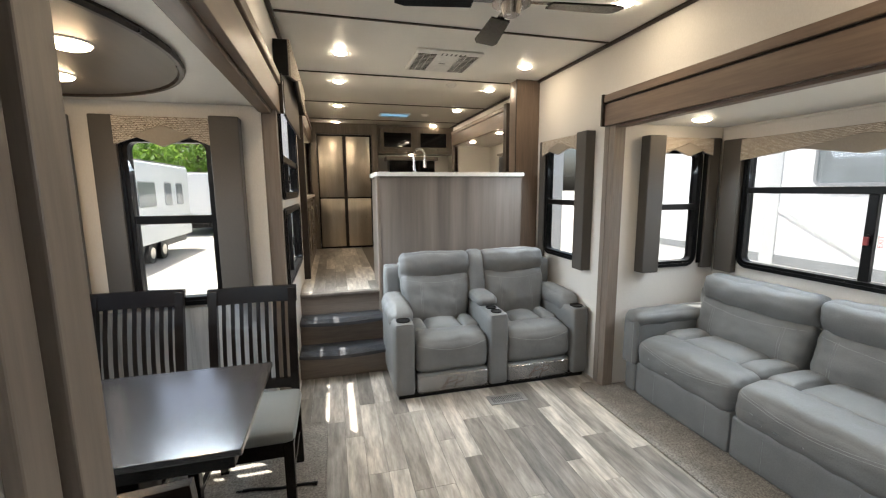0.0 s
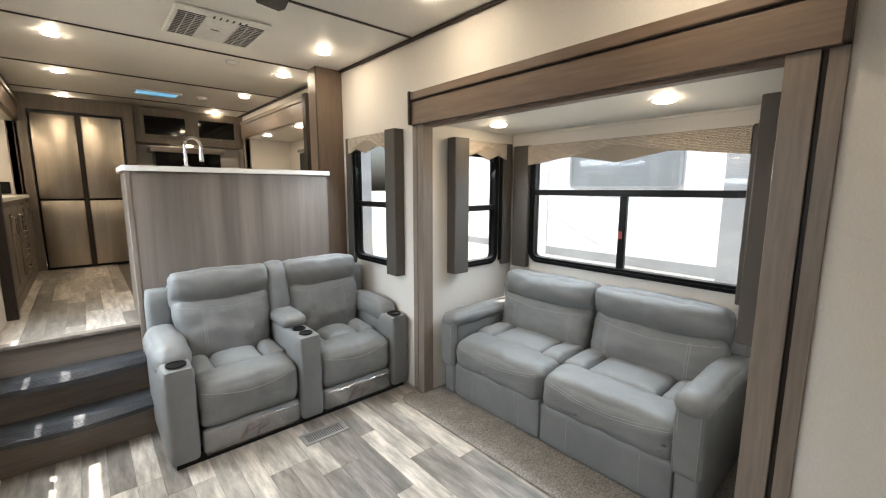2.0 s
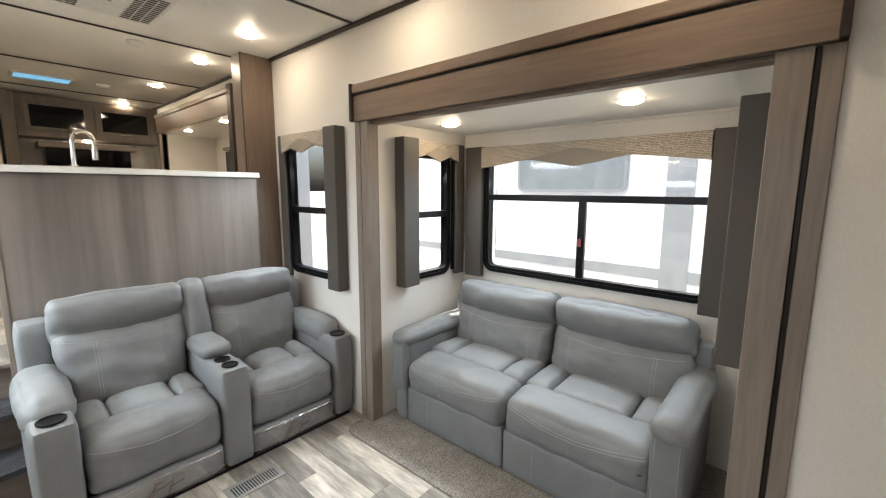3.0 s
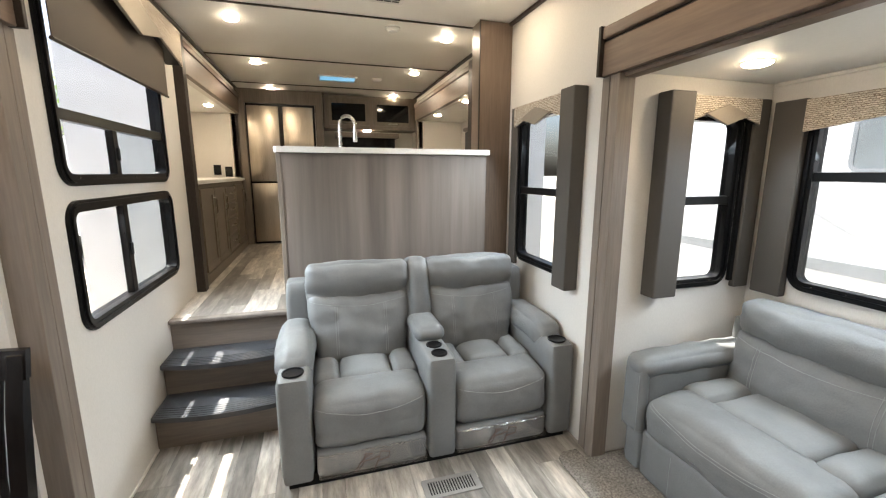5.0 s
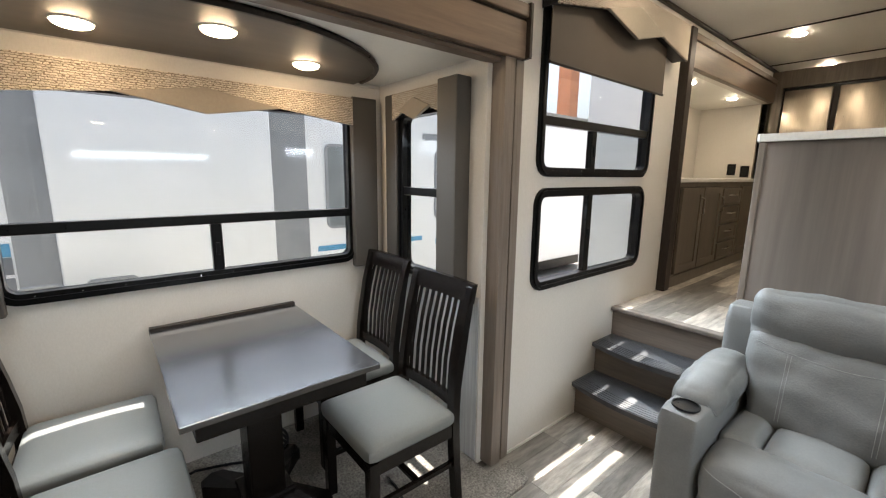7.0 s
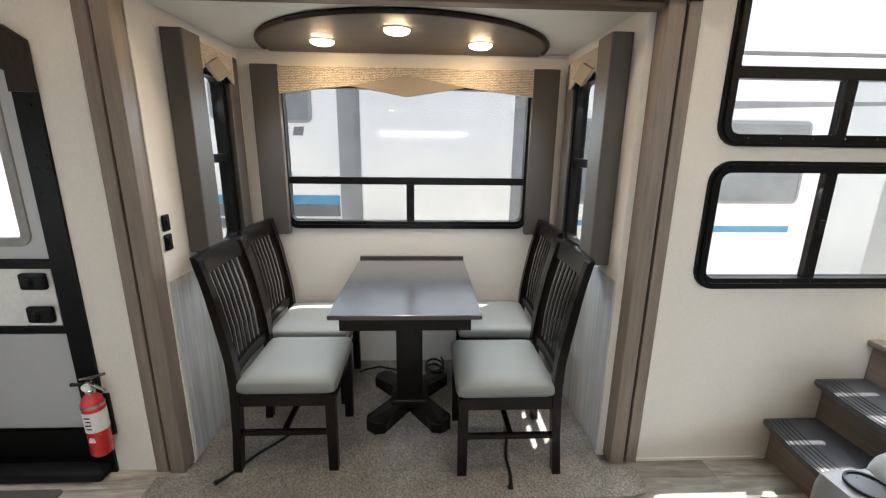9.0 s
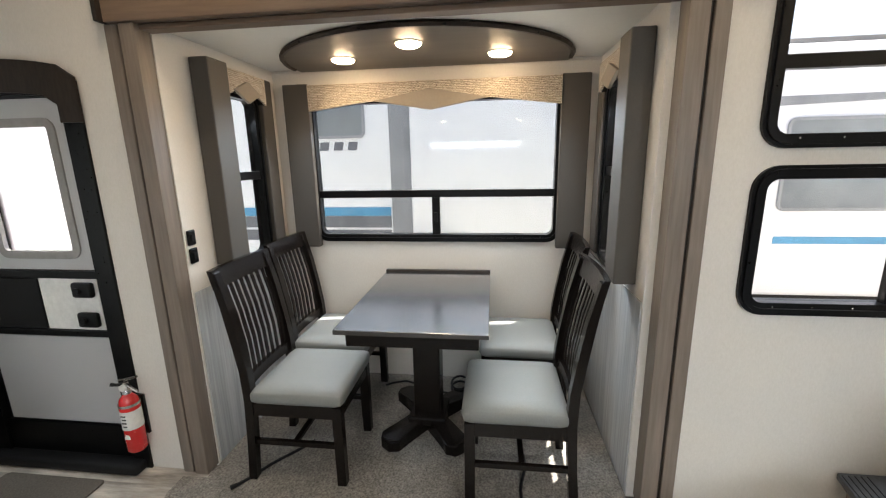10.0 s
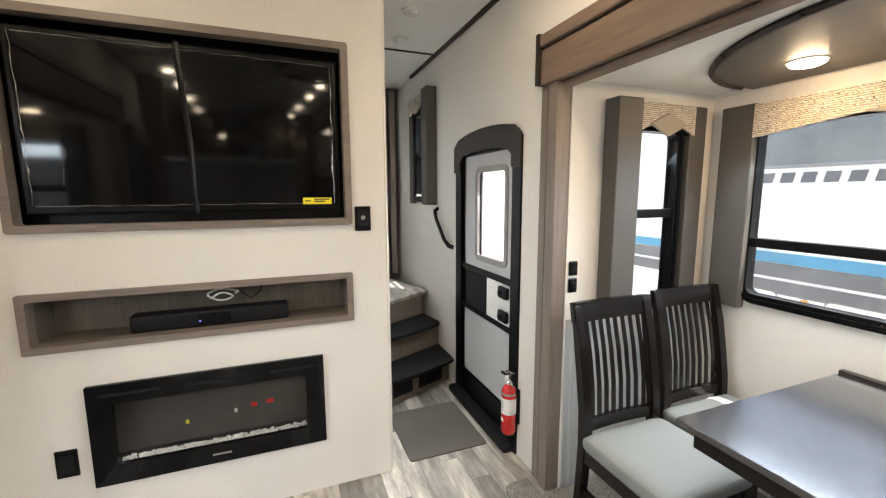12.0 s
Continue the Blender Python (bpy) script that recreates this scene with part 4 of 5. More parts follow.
def recliner_seat(cx, w, k):
    x0, x1 = cx - w / 2, cx + w / 2
    o = 11.3 * k
    part("seat_back", cushion(x0 - 0.03, x1 + 0.03, 0.24, 0.38, 0.30, 0.90, 0.06), LEATHER, love, smooth=True)
    b = cushion(x0 - 0.018, x1 + 0.018, -0.085, 0.10, -0.27, 0.155, 0.055, (0, 0.036, 0.008), n=26, wrinkle=0.011, seed=o)
    tapered(b, 0, cx, 0.10, -0.27, 0.19)
    bmesh.ops.transform(b, matrix=Matrix.Translation((0, 0.160, 0.655)) @ pose(0, 0, 0, -14, 0, 0), verts=b.verts)
    lumbar = part("lumbar_cushion", b, LEATHER, love, smooth=True)
    b = cushion(x0 - 0.02, x1 + 0.02, -0.088, 0.10, -0.12, 0.12, 0.05, (0.002, 0.024, 0.012), n=26, wrinkle=0.010, seed=o + 3)
    for v in b.verts:
        u = (v.co.x - cx) / (w / 2)
        if v.co.z < 0.03:
            low = min(1, (0.03 - v.co.z) / 0.08)
            v.co.z -= 0.038 * max(0, 1 - u * u) * low
            v.co.y += 0.045 * low ** 2 * (v.co.y < 0)
    bmesh.ops.transform(b, matrix=Matrix.Translation((0, 0.190, 0.858)) @ pose(0, 0, 0, -15, 0, 0), verts=b.verts)
    head = part("head_cushion", b, LEATHER, love, smooth=True)
    for sx in (-0.145, -0.133, 0.133, 0.145):
        stitched([(cx + sx, 0.0, 0.48 + 0.27 * i / 14) for i in range(15)], (0, 1, 0), love, [lumbar], 0.0011)
    stitched([(x0 + w * i / 24, 0.0, 0.775 - 0.03 * math.sin(math.pi * i / 24)) for i in range(25)], (0, 1, 0), love, [lumbar, head], 0.0014)
    third = w / 3
    for j, (p, q) in enumerate(((x0, x0 + 0.75 * third), (x0 + 0.75 * third, x1 - 0.75 * third), (x1 - 0.75 * third, x1))):
        part("seat_cushion", cushion(p + 0.002, q - 0.002, -0.20, 0.16, 0.30, 0.458, 0.035, (0, 0, 0.020), n=14, wrinkle=0.005, seed=o + j), LEATHER, love, smooth=True)
    b = cushion(x0 + 0.002, x1 - 0.002, -0.402, -0.15, 0.18, 0.46, 0.058, (0, 0.012, 0.010), n=26, wrinkle=0.008, seed=o + 7)
    for v in b.verts:
        if v.co.z > 0.3:
            v.co.z -= 0.012 + 0.03 * max(0.0, min(1.0, (-0.24 - v.co.y) / 0.17)) ** 2
    seat_roll = part("seat_front", b, LEATHER, love, smooth=True)
    stitched([(x0 + 0.01 + (w - 0.02) * i / 24, -0.45, 0.415 - 0.05 * math.sin(math.pi * i / 24)) for i in range(25)], (0, 1, -0.25), love, [seat_roll], 0.002)
    part("footrest", cushion(x0 + 0.004, x1 - 0.004, -0.395, -0.26, 0.035, 0.185, 0.03, (0, 0.008, 0)), LEATHER, love, smooth=True)
    film = part("plastic_film", box(x0 + 0.01, x1 - 0.01, -0.409, -0.407, 0.045, 0.175), WRAP, love, "clear plastic film wrapped over footrest")
    film.visible_shadow = False
    rr = random.Random(k)
    # Chrome tube along the film's top fold, shaped as its highlight.
    fold = [(x0 + 0.02 + (w - 0.04) * j / 40, -0.4105, 0.166 + rr.uniform(-0.004, 0.004)) for j in range(41)]
    part("film_fold_glint", tube(fold, [rr.choice((0.0008, 0.002, 0.006 if k else 0.003)) for j in range(41)], 5), CHROME, film)
    mono = bmesh.new()
    for s0, pts in enumerate((((-0.09, 0.075), (-0.05, 0.13), (-0.01, 0.145), (-0.05, 0.15)), ((-0.045, 0.145), (-0.055, 0.10), (-0.085, 0.06), (-0.10, 0.07)), ((0.0, 0.06), (0.02, 0.11), (0.03, 0.15), (0.075, 0.14), (0.07, 0.11), (0.02, 0.10)), ((-0.07, 0.11), (-0.01, 0.115), (0.02, 0.125)))):
        tube([(cx + u, -0.411, v - 0.005) for u, v in pts], 0.0028, 5, mono)
    part("printed_mark", mono, MONO, film)


def cup(x, y, z, r, parent):
    c = part("cup_holder", ring("z", x - r, x + r, y - r, y + r, r - 0.001, 0.006, z - 0.001, z + 0.007), RUBBER, parent)
    part("cup_well", disc(x, y, z + 0.001, r - 0.005, 0.003), BLACK, c)


recliner_seat(-0.335, 0.555, 0)
recliner_seat(0.36, 0.545, 1)
for x0, x1, s in ((-0.772, -0.615, -1), (0.635, 0.79, 1)):
    part("arm", cushion(x0, x1, -0.405, 0.32, 0.03, 0.575, 0.035, (0.006, 0.006, 0)), LEATHER, love, smooth=True)
    pad = cushion(x0 - 0.014, x1 + 0.014, -0.265, 0.24, 0.505, 0.66, 0.068, (0.006, 0.012, 0.014), n=20, wrinkle=0.009, seed=5 + s)
    for v in pad.verts:
        v.co.z -= 0.03 * max(0.0, (0.02 - v.co.y) / 0.28) ** 2
    part("arm_pad", pad, LEATHER, love, smooth=True)
    seam([(x0 - 0.005, -0.25, 0.545), (x0 + 0.02, -0.262, 0.575), (x0 + 0.05, -0.263, 0.59), ((x0 + x1) / 2, -0.264, 0.595), (x1 - 0.05, -0.263, 0.59), (x1 - 0.02, -0.262, 0.575), (x1 + 0.005, -0.25, 0.545)], love, 0.0016)
    cup((x0 + x1) / 2, -0.325, 0.574, 0.05, love)
    part("back_side", cushion(x0 + 0.02 * (s < 0), x1 - 0.02 * (s > 0), 0.22, 0.38, 0.03, 0.87, 0.03), LEATHER, love, smooth=True)
part("console", cushion(-0.058, 0.098, -0.405, 0.16, 0.03, 0.585, 0.03, (0, 0.006, 0)), LEATHER, love, smooth=True)
part("console_lid", cushion(-0.064, 0.104, -0.17, 0.12, 0.572, 0.662, 0.043, (0.004, 0.006, 0.016), n=16, wrinkle=0.004), LEATHER, love, smooth=True)
cup(0.02, -0.225, 0.584, 0.042, love)
cup(0.02, -0.33, 0.584, 0.042, love)
b = cushion(-0.066, 0.106, -0.10, 0.09, -0.23, 0.21, 0.07, (0.004, 0.026, 0.008), n=18, wrinkle=0.006)
bmesh.ops.transform(b, matrix=Matrix.Translation((0, 0.195, 0.77)) @ pose(0, 0, 0, -13, 0, 0), verts=b.verts)
part("console_back", b, LEATHER, love, smooth=True)
part("underframe", box(-0.74, 0.76, -0.37, 0.34, 0.0, 0.06), BLACK, love)
part("power_tag", box(-0.7765, -0.7725, 0.25, 0.275, 0.50, 0.55), WHITE, love)

sofa = thing("sofa", "grey leather two-seat sofa with pale stitching", "sofa", (2.63, 1.83, 0.012))
SF = -0.40
for y0, y1, k in ((-0.735, -0.004, 0), (0.004, 0.735, 1)):
    o = 4.7 * k
    b = cushion(SF + 0.004, SF + 0.27, y0, y1, 0.225, 0.459, 0.06, (0.016, 0, 0.010), n=26, wrinkle=0.009, seed=o)
    for v in b.verts:
        if v.co.z > 0.33:
            v.co.z -= 0.012 + 0.03 * max(0.0, min(1.0, (SF + 0.18 - v.co.x) / 0.18)) ** 2
    roll = part("seat_front", b, LEATHER, sofa, smooth=True)
    for p, q in ((0.0, 0.22), (0.22, 0.78), (0.78, 1.0)):
        part("seat_cushion", cushion(SF + 0.22, 0.14, y0 + (y1 - y0) * p + 0.002, y0 + (y1 - y0) * q - 0.002, 0.27, 0.456, 0.035, (0, 0, 0.020), n=14, wrinkle=0.005, seed=o + p), LEATHER, sofa, smooth=True)
    for d in (0.0, 0.014):
        stitched([(SF - 0.05, y0 + 0.01 + (y1 - y0 - 0.02) * i / 28, 0.412 + d - 0.05 * math.sin(math.pi * i / 28)) for i in range(29)], (1, 0, -0.25), sofa, [roll], 0.0014)
    skirt = part("front_panel", cushion(SF + 0.014, SF + 0.12, y0, y1, 0.003, 0.25, 0.02, (0.004, 0, 0)), LEATHER, sofa, smooth=True)
    for t in (0.2, 0.75):
        stitched([(SF - 0.05, y0 + (y1 - y0) * t, 0.02 + 0.2 * i / 8) for i in range(9)], (1, 0, 0), sofa, [skirt], 0.0011)
    b = cushion(-0.085, 0.10, y0 - 0.035 * (1 - k) + 0.004, y1 + 0.035 * k - 0.004, -0.20, 0.145, 0.06, (0.036, 0.004, 0), n=26, wrinkle=0.013, seed=o + 2)
    tapered(b, 1, (y0 + y1) / 2, 0.06, -0.20, 0.07)
    bmesh.ops.transform(b, matrix=Matrix.Translation((0.225, 0, 0.565)) @ pose(0, 0, 0, 0, 14, 0), verts=b.verts)
    lumbar = part("lumbar_cushion", b, LEATHER, sofa, smooth=True)
    b = cushion(-0.095, 0.10, y0 - 0.03 * (1 - k), y1 + 0.03 * k, -0.10, 0.115, 0.06, (0.034, 0.004, 0.012), n=26, wrinkle=0.013, seed=o + 9)
    for v in b.verts:
        if v.co.z < 0.02:
            u = (v.co.y - (y0 + y1) / 2) / ((y1 - y0) / 2)
            low = min(1, (0.02 - v.co.z) / 0.08)
            v.co.z -= 0.042 * max(0, 1 - u * u) * low
            v.co.x += 0.045 * low ** 2 * (v.co.x < 0)
    bmesh.ops.transform(b, matrix=Matrix.Translation((0.255, 0, 0.745)) @ pose(0, 0, 0, 0, 12, 0), verts=b.verts)
    head = part("head_cushion", b, LEATHER, sofa, smooth=True)
    stitched([(0.0, y0 + (y1 - y0) * i / 28, 0.665 - 0.03 * math.sin(math.pi * i / 28)) for i in range(29)], (1, 0, 0), sofa, [lumbar, head], 0.0016)
    for u in (0.17, 0.19, 0.81, 0.83):
        stitched([(0.0, y0 + (y1 - y0) * u, 0.46 + 0.2 * i / 10) for i in range(11)], (1, 0, 0), sofa, [lumbar], 0.0011)
for y0, y1 in ((-0.86, -0.725), (0.725, 0.86)):
    part("arm", cushion(SF + 0.012, 0.36, y0 + 0.01, y1 - 0.01, 0.003, 0.55, 0.03), LEATHER, sofa, smooth=True)
    part("arm_pad", cushion(SF - 0.016, 0.34, y0 - 0.008, y1 + 0.010, 0.505, 0.61, 0.052, (0.006, 0.004, 0.012), n=20, wrinkle=0.008, seed=y0), LEATHER, sofa, smooth=True)
    part("arm_fold", cushion(SF - 0.013, SF + 0.04, y0 + 0.004, y1 - 0.002, 0.22, 0.57, 0.026, (0.008, 0, 0), n=16, wrinkle=0.006, seed=y1), LEATHER, sofa, smooth=True)
    for y in (y0 + 0.022, y1 - 0.022):
        seam([(SF - 0.0155, y, 0.23 + 0.30 * t) for t in (0, 0.25, 0.5, 0.75, 1)], sofa, 0.0016)
part("back_frame", cushion(0.25, 0.40, -0.84, 0.84, 0.003, 0.74, 0.03), LEATHER, sofa, smooth=True)


# ---- dinette ----
table = thing("dining_table", "dark espresso pedestal dining table under plastic film", "table", (-0.58, 1.755, 0.012))
part("tabletop", box(-0.428, 0.457, -0.323, 0.323, 0.714, 0.736, 0.003), TABLETOP, table)
part("apron", box(-0.40, 0.425, -0.282, 0.282, 0.650, 0.7135, 0.004), ESPRESSO, table)
part("wall_cleat", box(-0.460, -0.430, -0.323, 0.323, 0.714, 0.75, 0.003), TRIM_DARK, table)
part("column", box(-0.07, 0.07, -0.069, 0.069, 0.05, 0.6495, 0.006), ESPRESSO, table)
for a in (38, 142, 218, 322):
    f = prism([(0.04, -0.048), (0.20, -0.044), (0.27, -0.066), (0.31, -0.03), (0.31, 0.03), (0.27, 0.066), (0.20, 0.044), (0.04, 0.048)], "z", 0.005, 0.065, bevel=0.008)
    for v in f.verts:
        if v.co.z > 0.03:
            v.co.z += 0.03 * max(0.0, 1 - v.co.x / 0.26)
    bmesh.ops.transform(f, matrix=pose(0, 0, 0, 0, 0, a), verts=f.verts)
    part("foot", f, ESPRESSO, table)
part("foot_cap", box(-0.105, 0.105, -0.10, 0.10, 0.05, 0.10, 0.012), ESPRESSO, table)

chair = thing("dining_chair", "dark espresso slat-back chair with grey vinyl seat", "chair", (-0.305, 1.22, 0.012), group="chairs round the table")
for x in (-0.19, 0.19):
    part("front_leg", prism([(x - 0.02, 0.0), (x + 0.02, 0.0), (x + 0.022, 0.39), (x - 0.022, 0.39)], "y", 0.19, 0.232, bevel=0.003), ESPRESSO, chair)
    prof = [(-0.232, 0.0), (-0.194, 0.0), (-0.178, 0.20), (-0.165, 0.42), (-0.172, 0.54), (-0.190, 0.66), (-0.219, 0.82), (-0.260, 0.98), (-0.286, 0.98), (-0.254, 0.82), (-0.228, 0.66), (-0.210, 0.54), (-0.205, 0.40), (-0.214, 0.20)]
    part("back_post", prism(prof, "x", x - 0.02, x + 0.02, bevel=0.003), ESPRESSO, chair)
    part("side_stretcher", box(x - 0.01, x + 0.01, -0.185, 0.195, 0.18, 0.205, 0.003), ESPRESSO, chair)
    part("side_rail", box(x - 0.016, x + 0.016, -0.18, 0.195, 0.33, 0.395, 0.003), ESPRESSO, chair)
part("front_rail", box(-0.18, 0.18, 0.20, 0.227, 0.33, 0.395, 0.003), ESPRESSO, chair)
part("back_rail", box(-0.18, 0.18, -0.20, -0.17, 0.33, 0.395, 0.003), ESPRESSO, chair)
part("middle_stretcher", box(-0.18, 0.18, -0.012, 0.012, 0.182, 0.203, 0.003), ESPRESSO, chair)


def back_y(z):
    return -0.190 - 0.084 * (max(0, (z - 0.50)) / 0.48) ** 1.3


def rail(z0, z1, bow, x=0.215, th=0.022):
    t = bmesh.new()
    rows = []
    for k in range(13):
        u = -1 + k / 6
        for z, dy in ((z0, -th / 2), (z0, th / 2), (z1, th / 2), (z1, -th / 2)):
            rows.append(t.verts.new((u * x, back_y(z) - bow * (1 - u * u) + dy, z)))
    for k in range(12):
        for j in range(4):
            t.faces.new((rows[4 * k + j], rows[4 * k + (j + 1) % 4], rows[4 * k + 4 + (j + 1) % 4], rows[4 * k + 4 + j]))
    t.faces.new(rows[:4])
    t.faces.new(rows[-4:])
    return t


part("top_rail", rail(0.908, 0.99, 0.018), ESPRESSO, chair)
part("lower_rail", rail(0.455, 0.505, 0.014, 0.18), ESPRESSO, chair)
for k in range(8):
    x = -0.143 + 0.286 * k / 7
    bow = 0.016 * (1 - (x / 0.2) ** 2)
    prof = [(back_y(z) - bow - 0.012 * math.sin(math.pi * (z - 0.52) / 0.39) * -0.6 + d, z) for d, zs in ((-0.0035, (0.50, 0.64, 0.78, 0.925)), (0.0035, (0.925, 0.78, 0.64, 0.50))) for z in zs]
    part("slat", prism(prof, "x", x - 0.0092, x + 0.0092), ESPRESSO, chair)
part("seat_pad", cushion(-0.222, 0.222, -0.18, 0.244, 0.388, 0.458, 0.03, (0, 0, 0.014)), SEATPAD, chair, "grey vinyl seat pad", smooth=True)
copy_thing(chair, pose(-0.80, 1.18, 0.012, 0, 0, -1))
copy_thing(chair, pose(-0.257, 2.214, 0.012, 0, 0, 180))
copy_thing(chair, pose(-0.81, 2.27, 0.012, 0, 0, 179))

for (x0, y0, x1, y1) in ((-0.03, 0.94, -0.35, 1.165), (0.03, 2.205, -0.33, 2.245)):
    st = thing("floor_strap", "black webbing strap lying on the carpet", "strap", ((x0 + x1) / 2, (y0 + y1) / 2, 0.012))
    c = Vector(((x0 + x1) / 2, (y0 + y1) / 2, 0))
    pts = [Vector((x0, y0, 0.007)).lerp(Vector((x1, y1, 0.007)), t) - c + Vector((0, 0.006 * math.sin(9 * t), 0)) for t in [i / 10 for i in range(11)]]
    part("webbing", tube(pts, [0.012] + [0.007] * 10, 6), RUBBER, st)
    part("buckle", tube([pts[-1], pts[-1] + (pts[-1] - pts[-2]) * 0.8], 0.006, 6), CHROME, st)

coil = thing("power_cable", "black coiled power cable lying behind the table pedestal", "cable", (-0.90, 1.90, 0.012))
part("loop", tube([(0.075 * math.cos(a) * (1 + 0.02 * a), 0.055 * math.sin(a), 0.008 + 0.005 * a) for a in [0.4 * k for k in range(38)]], 0.007, 6), RUBBER, coil)
part("lead", tube([(0.07, 0.02, 0.012), (0.03, -0.10, 0.008), (-0.03, -0.22, 0.008), (-0.06, -0.36, 0.02), (-0.05, -0.44, 0.008), (-0.02, -0.48, 0.008)], 0.006, 6), RUBBER, coil)


def rug(name, pts, label, m=CARPET):
    setting(name, prism(pts, "z", -0.012, 0.012, bevel=0.004), m, label, "carpet")


rug("carpet_dinette", [(XD, 0.79), (-0.085, 0.79), (-0.085, 0.665), (0.02, 0.665), (0.05, 0.68), (0.068, 0.72), (0.075, 1.2), (0.075, 2.72), (0.06, 2.78), (0.02, 2.805), (-0.085, 2.805), (-0.085, 2.655), (XD, 2.655)], "speckled grey-brown carpet under the dinette")
rug("carpet_sofa", [(XS, 0.85), (2.07, 0.85), (2.07, 0.78), (1.98, 0.80), (1.955, 0.85), (1.93, 1.5), (1.92, 2.72), (1.93, 2.78), (1.97, 2.815), (2.06, 2.815), (2.06, 2.74), (XS, 2.74)], "speckled grey-brown carpet under the sofa")

reg = thing("floor_register", "pale metal floor heating register with slots", "floor vent", (1.325, 2.765, 0.0))
part("frame", ring("z", -0.14, 0.14, -0.062, 0.062, 0.006, 0.02, 0.0005, 0.006), GREY_PL, reg)
part("well", box(-0.122, 0.122, -0.044, 0.044, 0.0003, 0.0015), BLACK, reg)
for k in range(18):
    x = -0.116 + 0.232 * k / 17
    part("slat", box(x - 0.003, x + 0.003, -0.043, 0.043, 0.0015, 0.005), GREY_PL, reg)

# ---- television wall ----
setting("trim_television", ring("y", 0.716, 1.965, 1.32, 2.127, 0.012, 0.03, 0.30, 0.362), TRIM_X, "grey-brown wood frame round the television recess", "trim")
setting("recess_television", box(0.742, 1.939, 0.20, 0.21, 1.348, 2.10), BLACK, "black back of the television recess", "wall")
tv = thing("television", "black television wrapped in clear film with a strap", "television", (1.34, 0.285, 1.37))
tv.matrix_basis = pose(1.34, 0.285, 1.37, -1.8, 0, 2.4)
part("case", box(-0.58, 0.575, -0.03, 0.005, 0.02, 0.69, 0.006), BLACK, tv)
part("screen", box(-0.562, 0.557, 0.0055, 0.010, 0.045, 0.672, 0.001), SCREEN, tv, "glossy black screen")
part("strap", tube([(0.02, 0.013, 0.015), (0.022, 0.016, 0.30), (0.035, 0.016, 0.50), (0.045, 0.013, 0.695)], [0.011, 0.011, 0.012, 0.012], 6), BLACK, tv, "black webbing strap")
rr = random.Random(4)
# Thin uneven tubes on the film's edges, added as its glints.
for x in (-0.552, 0.548):
    part("film_edge_glint", tube([(x + rr.uniform(-0.003, 0.003), 0.0112, 0.05 + 0.62 * k / 24) for k in range(25)], [rr.uniform(0.0004, 0.0016) * rr.choice((1, 1, 2.5)) for k in range(25)], 5), CHROME, tv)
for z in (0.049, 0.667):
    part("film_edge_glint", tube([(-0.54 + 1.08 * k / 30, 0.0112, z + rr.uniform(-0.002, 0.002)) for k in range(31)], [rr.uniform(0.0005, 0.0015) for k in range(31)], 5), GREY_PL, tv)
lab = part("sticker", box(-0.54, -0.41, 0.0105, 0.013, 0.045, 0.075), YELLOW, tv, "yellow label")
for k, (x0, x1, z) in enumerate(((-0.53, -0.46, 0.065), (-0.51, -0.46, 0.055), (-0.445, -0.42, 0.058))):
    part("print_bar", box(x0, x1, 0.0132, 0.0142, z, z + 0.006), INK, lab)

setting("trim_niche", ring("y", 0.723, 1.967, 0.855, 1.09, 0.008, 0.028, 0.30, 0.36), TRIM_X, "grey-brown wood frame round the shelf niche", "trim")
nb = bmesh.new()
box(0.745, 1.945, 0.155, 0.165, 0.87, 1.07, bm=nb)
box(0.745, 1.945, 0.165, 0.345, 0.868, 0.882, bm=nb)
box(0.745, 1.945, 0.165, 0.30, 1.063, 1.075, bm=nb)
box(0.745, 0.752, 0.165, 0.30, 0.882, 1.063, bm=nb)
box(1.938, 1.945, 0.165, 0.30, 0.882, 1.063, bm=nb)
setting("niche_box", nb, CAB, "grey-brown lined shelf niche under the television", "niche")
bar = thing("soundbar", "black soundbar with blue indicator in wall niche", "soundbar", (1.33, 0.265, 0.883))
part("body", box(-0.31, 0.31, -0.04, 0.04, 0.0, 0.075, 0.012, 3), RUBBER, bar, smooth=True)
part("control_panel", box(-0.07, 0.06, 0.0402, 0.0425, 0.012, 0.062, 0.001), BLACK, bar)
for k in range(6):
    part("button", disc(-0.05 + 0.018 * k, 0.0435, 0.045, 0.003, 0.003, "y", 8), RUBBER, bar)
for k in range(5):
    part("button", disc(-0.045 + 0.018 * k, 0.0435, 0.026, 0.003, 0.003, "y", 8), RUBBER, bar)
part("indicator", disc(0.052, 0.0435, 0.03, 0.004, 0.003, "y", 8), BLUE_LED, bar)
cab = thing("cable", "coiled grey cables lying on the soundbar", "cable", (1.30, 0.265, 0.959))
part("loop", tube([(0.07 * math.cos(a) * (0.5 + 0.05 * a), -0.02 + 0.01 * math.sin(3 * a), 0.012 + 0.02 * (1 + math.sin(a)) + 0.003 * a) for a in [0.35 * k for k in range(30)]], 0.0045, 6), WHITE, cab)
part("lead", tube([(-0.08, -0.01, 0.06), (-0.12, -0.03, 0.02), (-0.16, -0.05, 0.045), (-0.17, -0.08, 0.09)], 0.003, 6), RUBBER, cab)

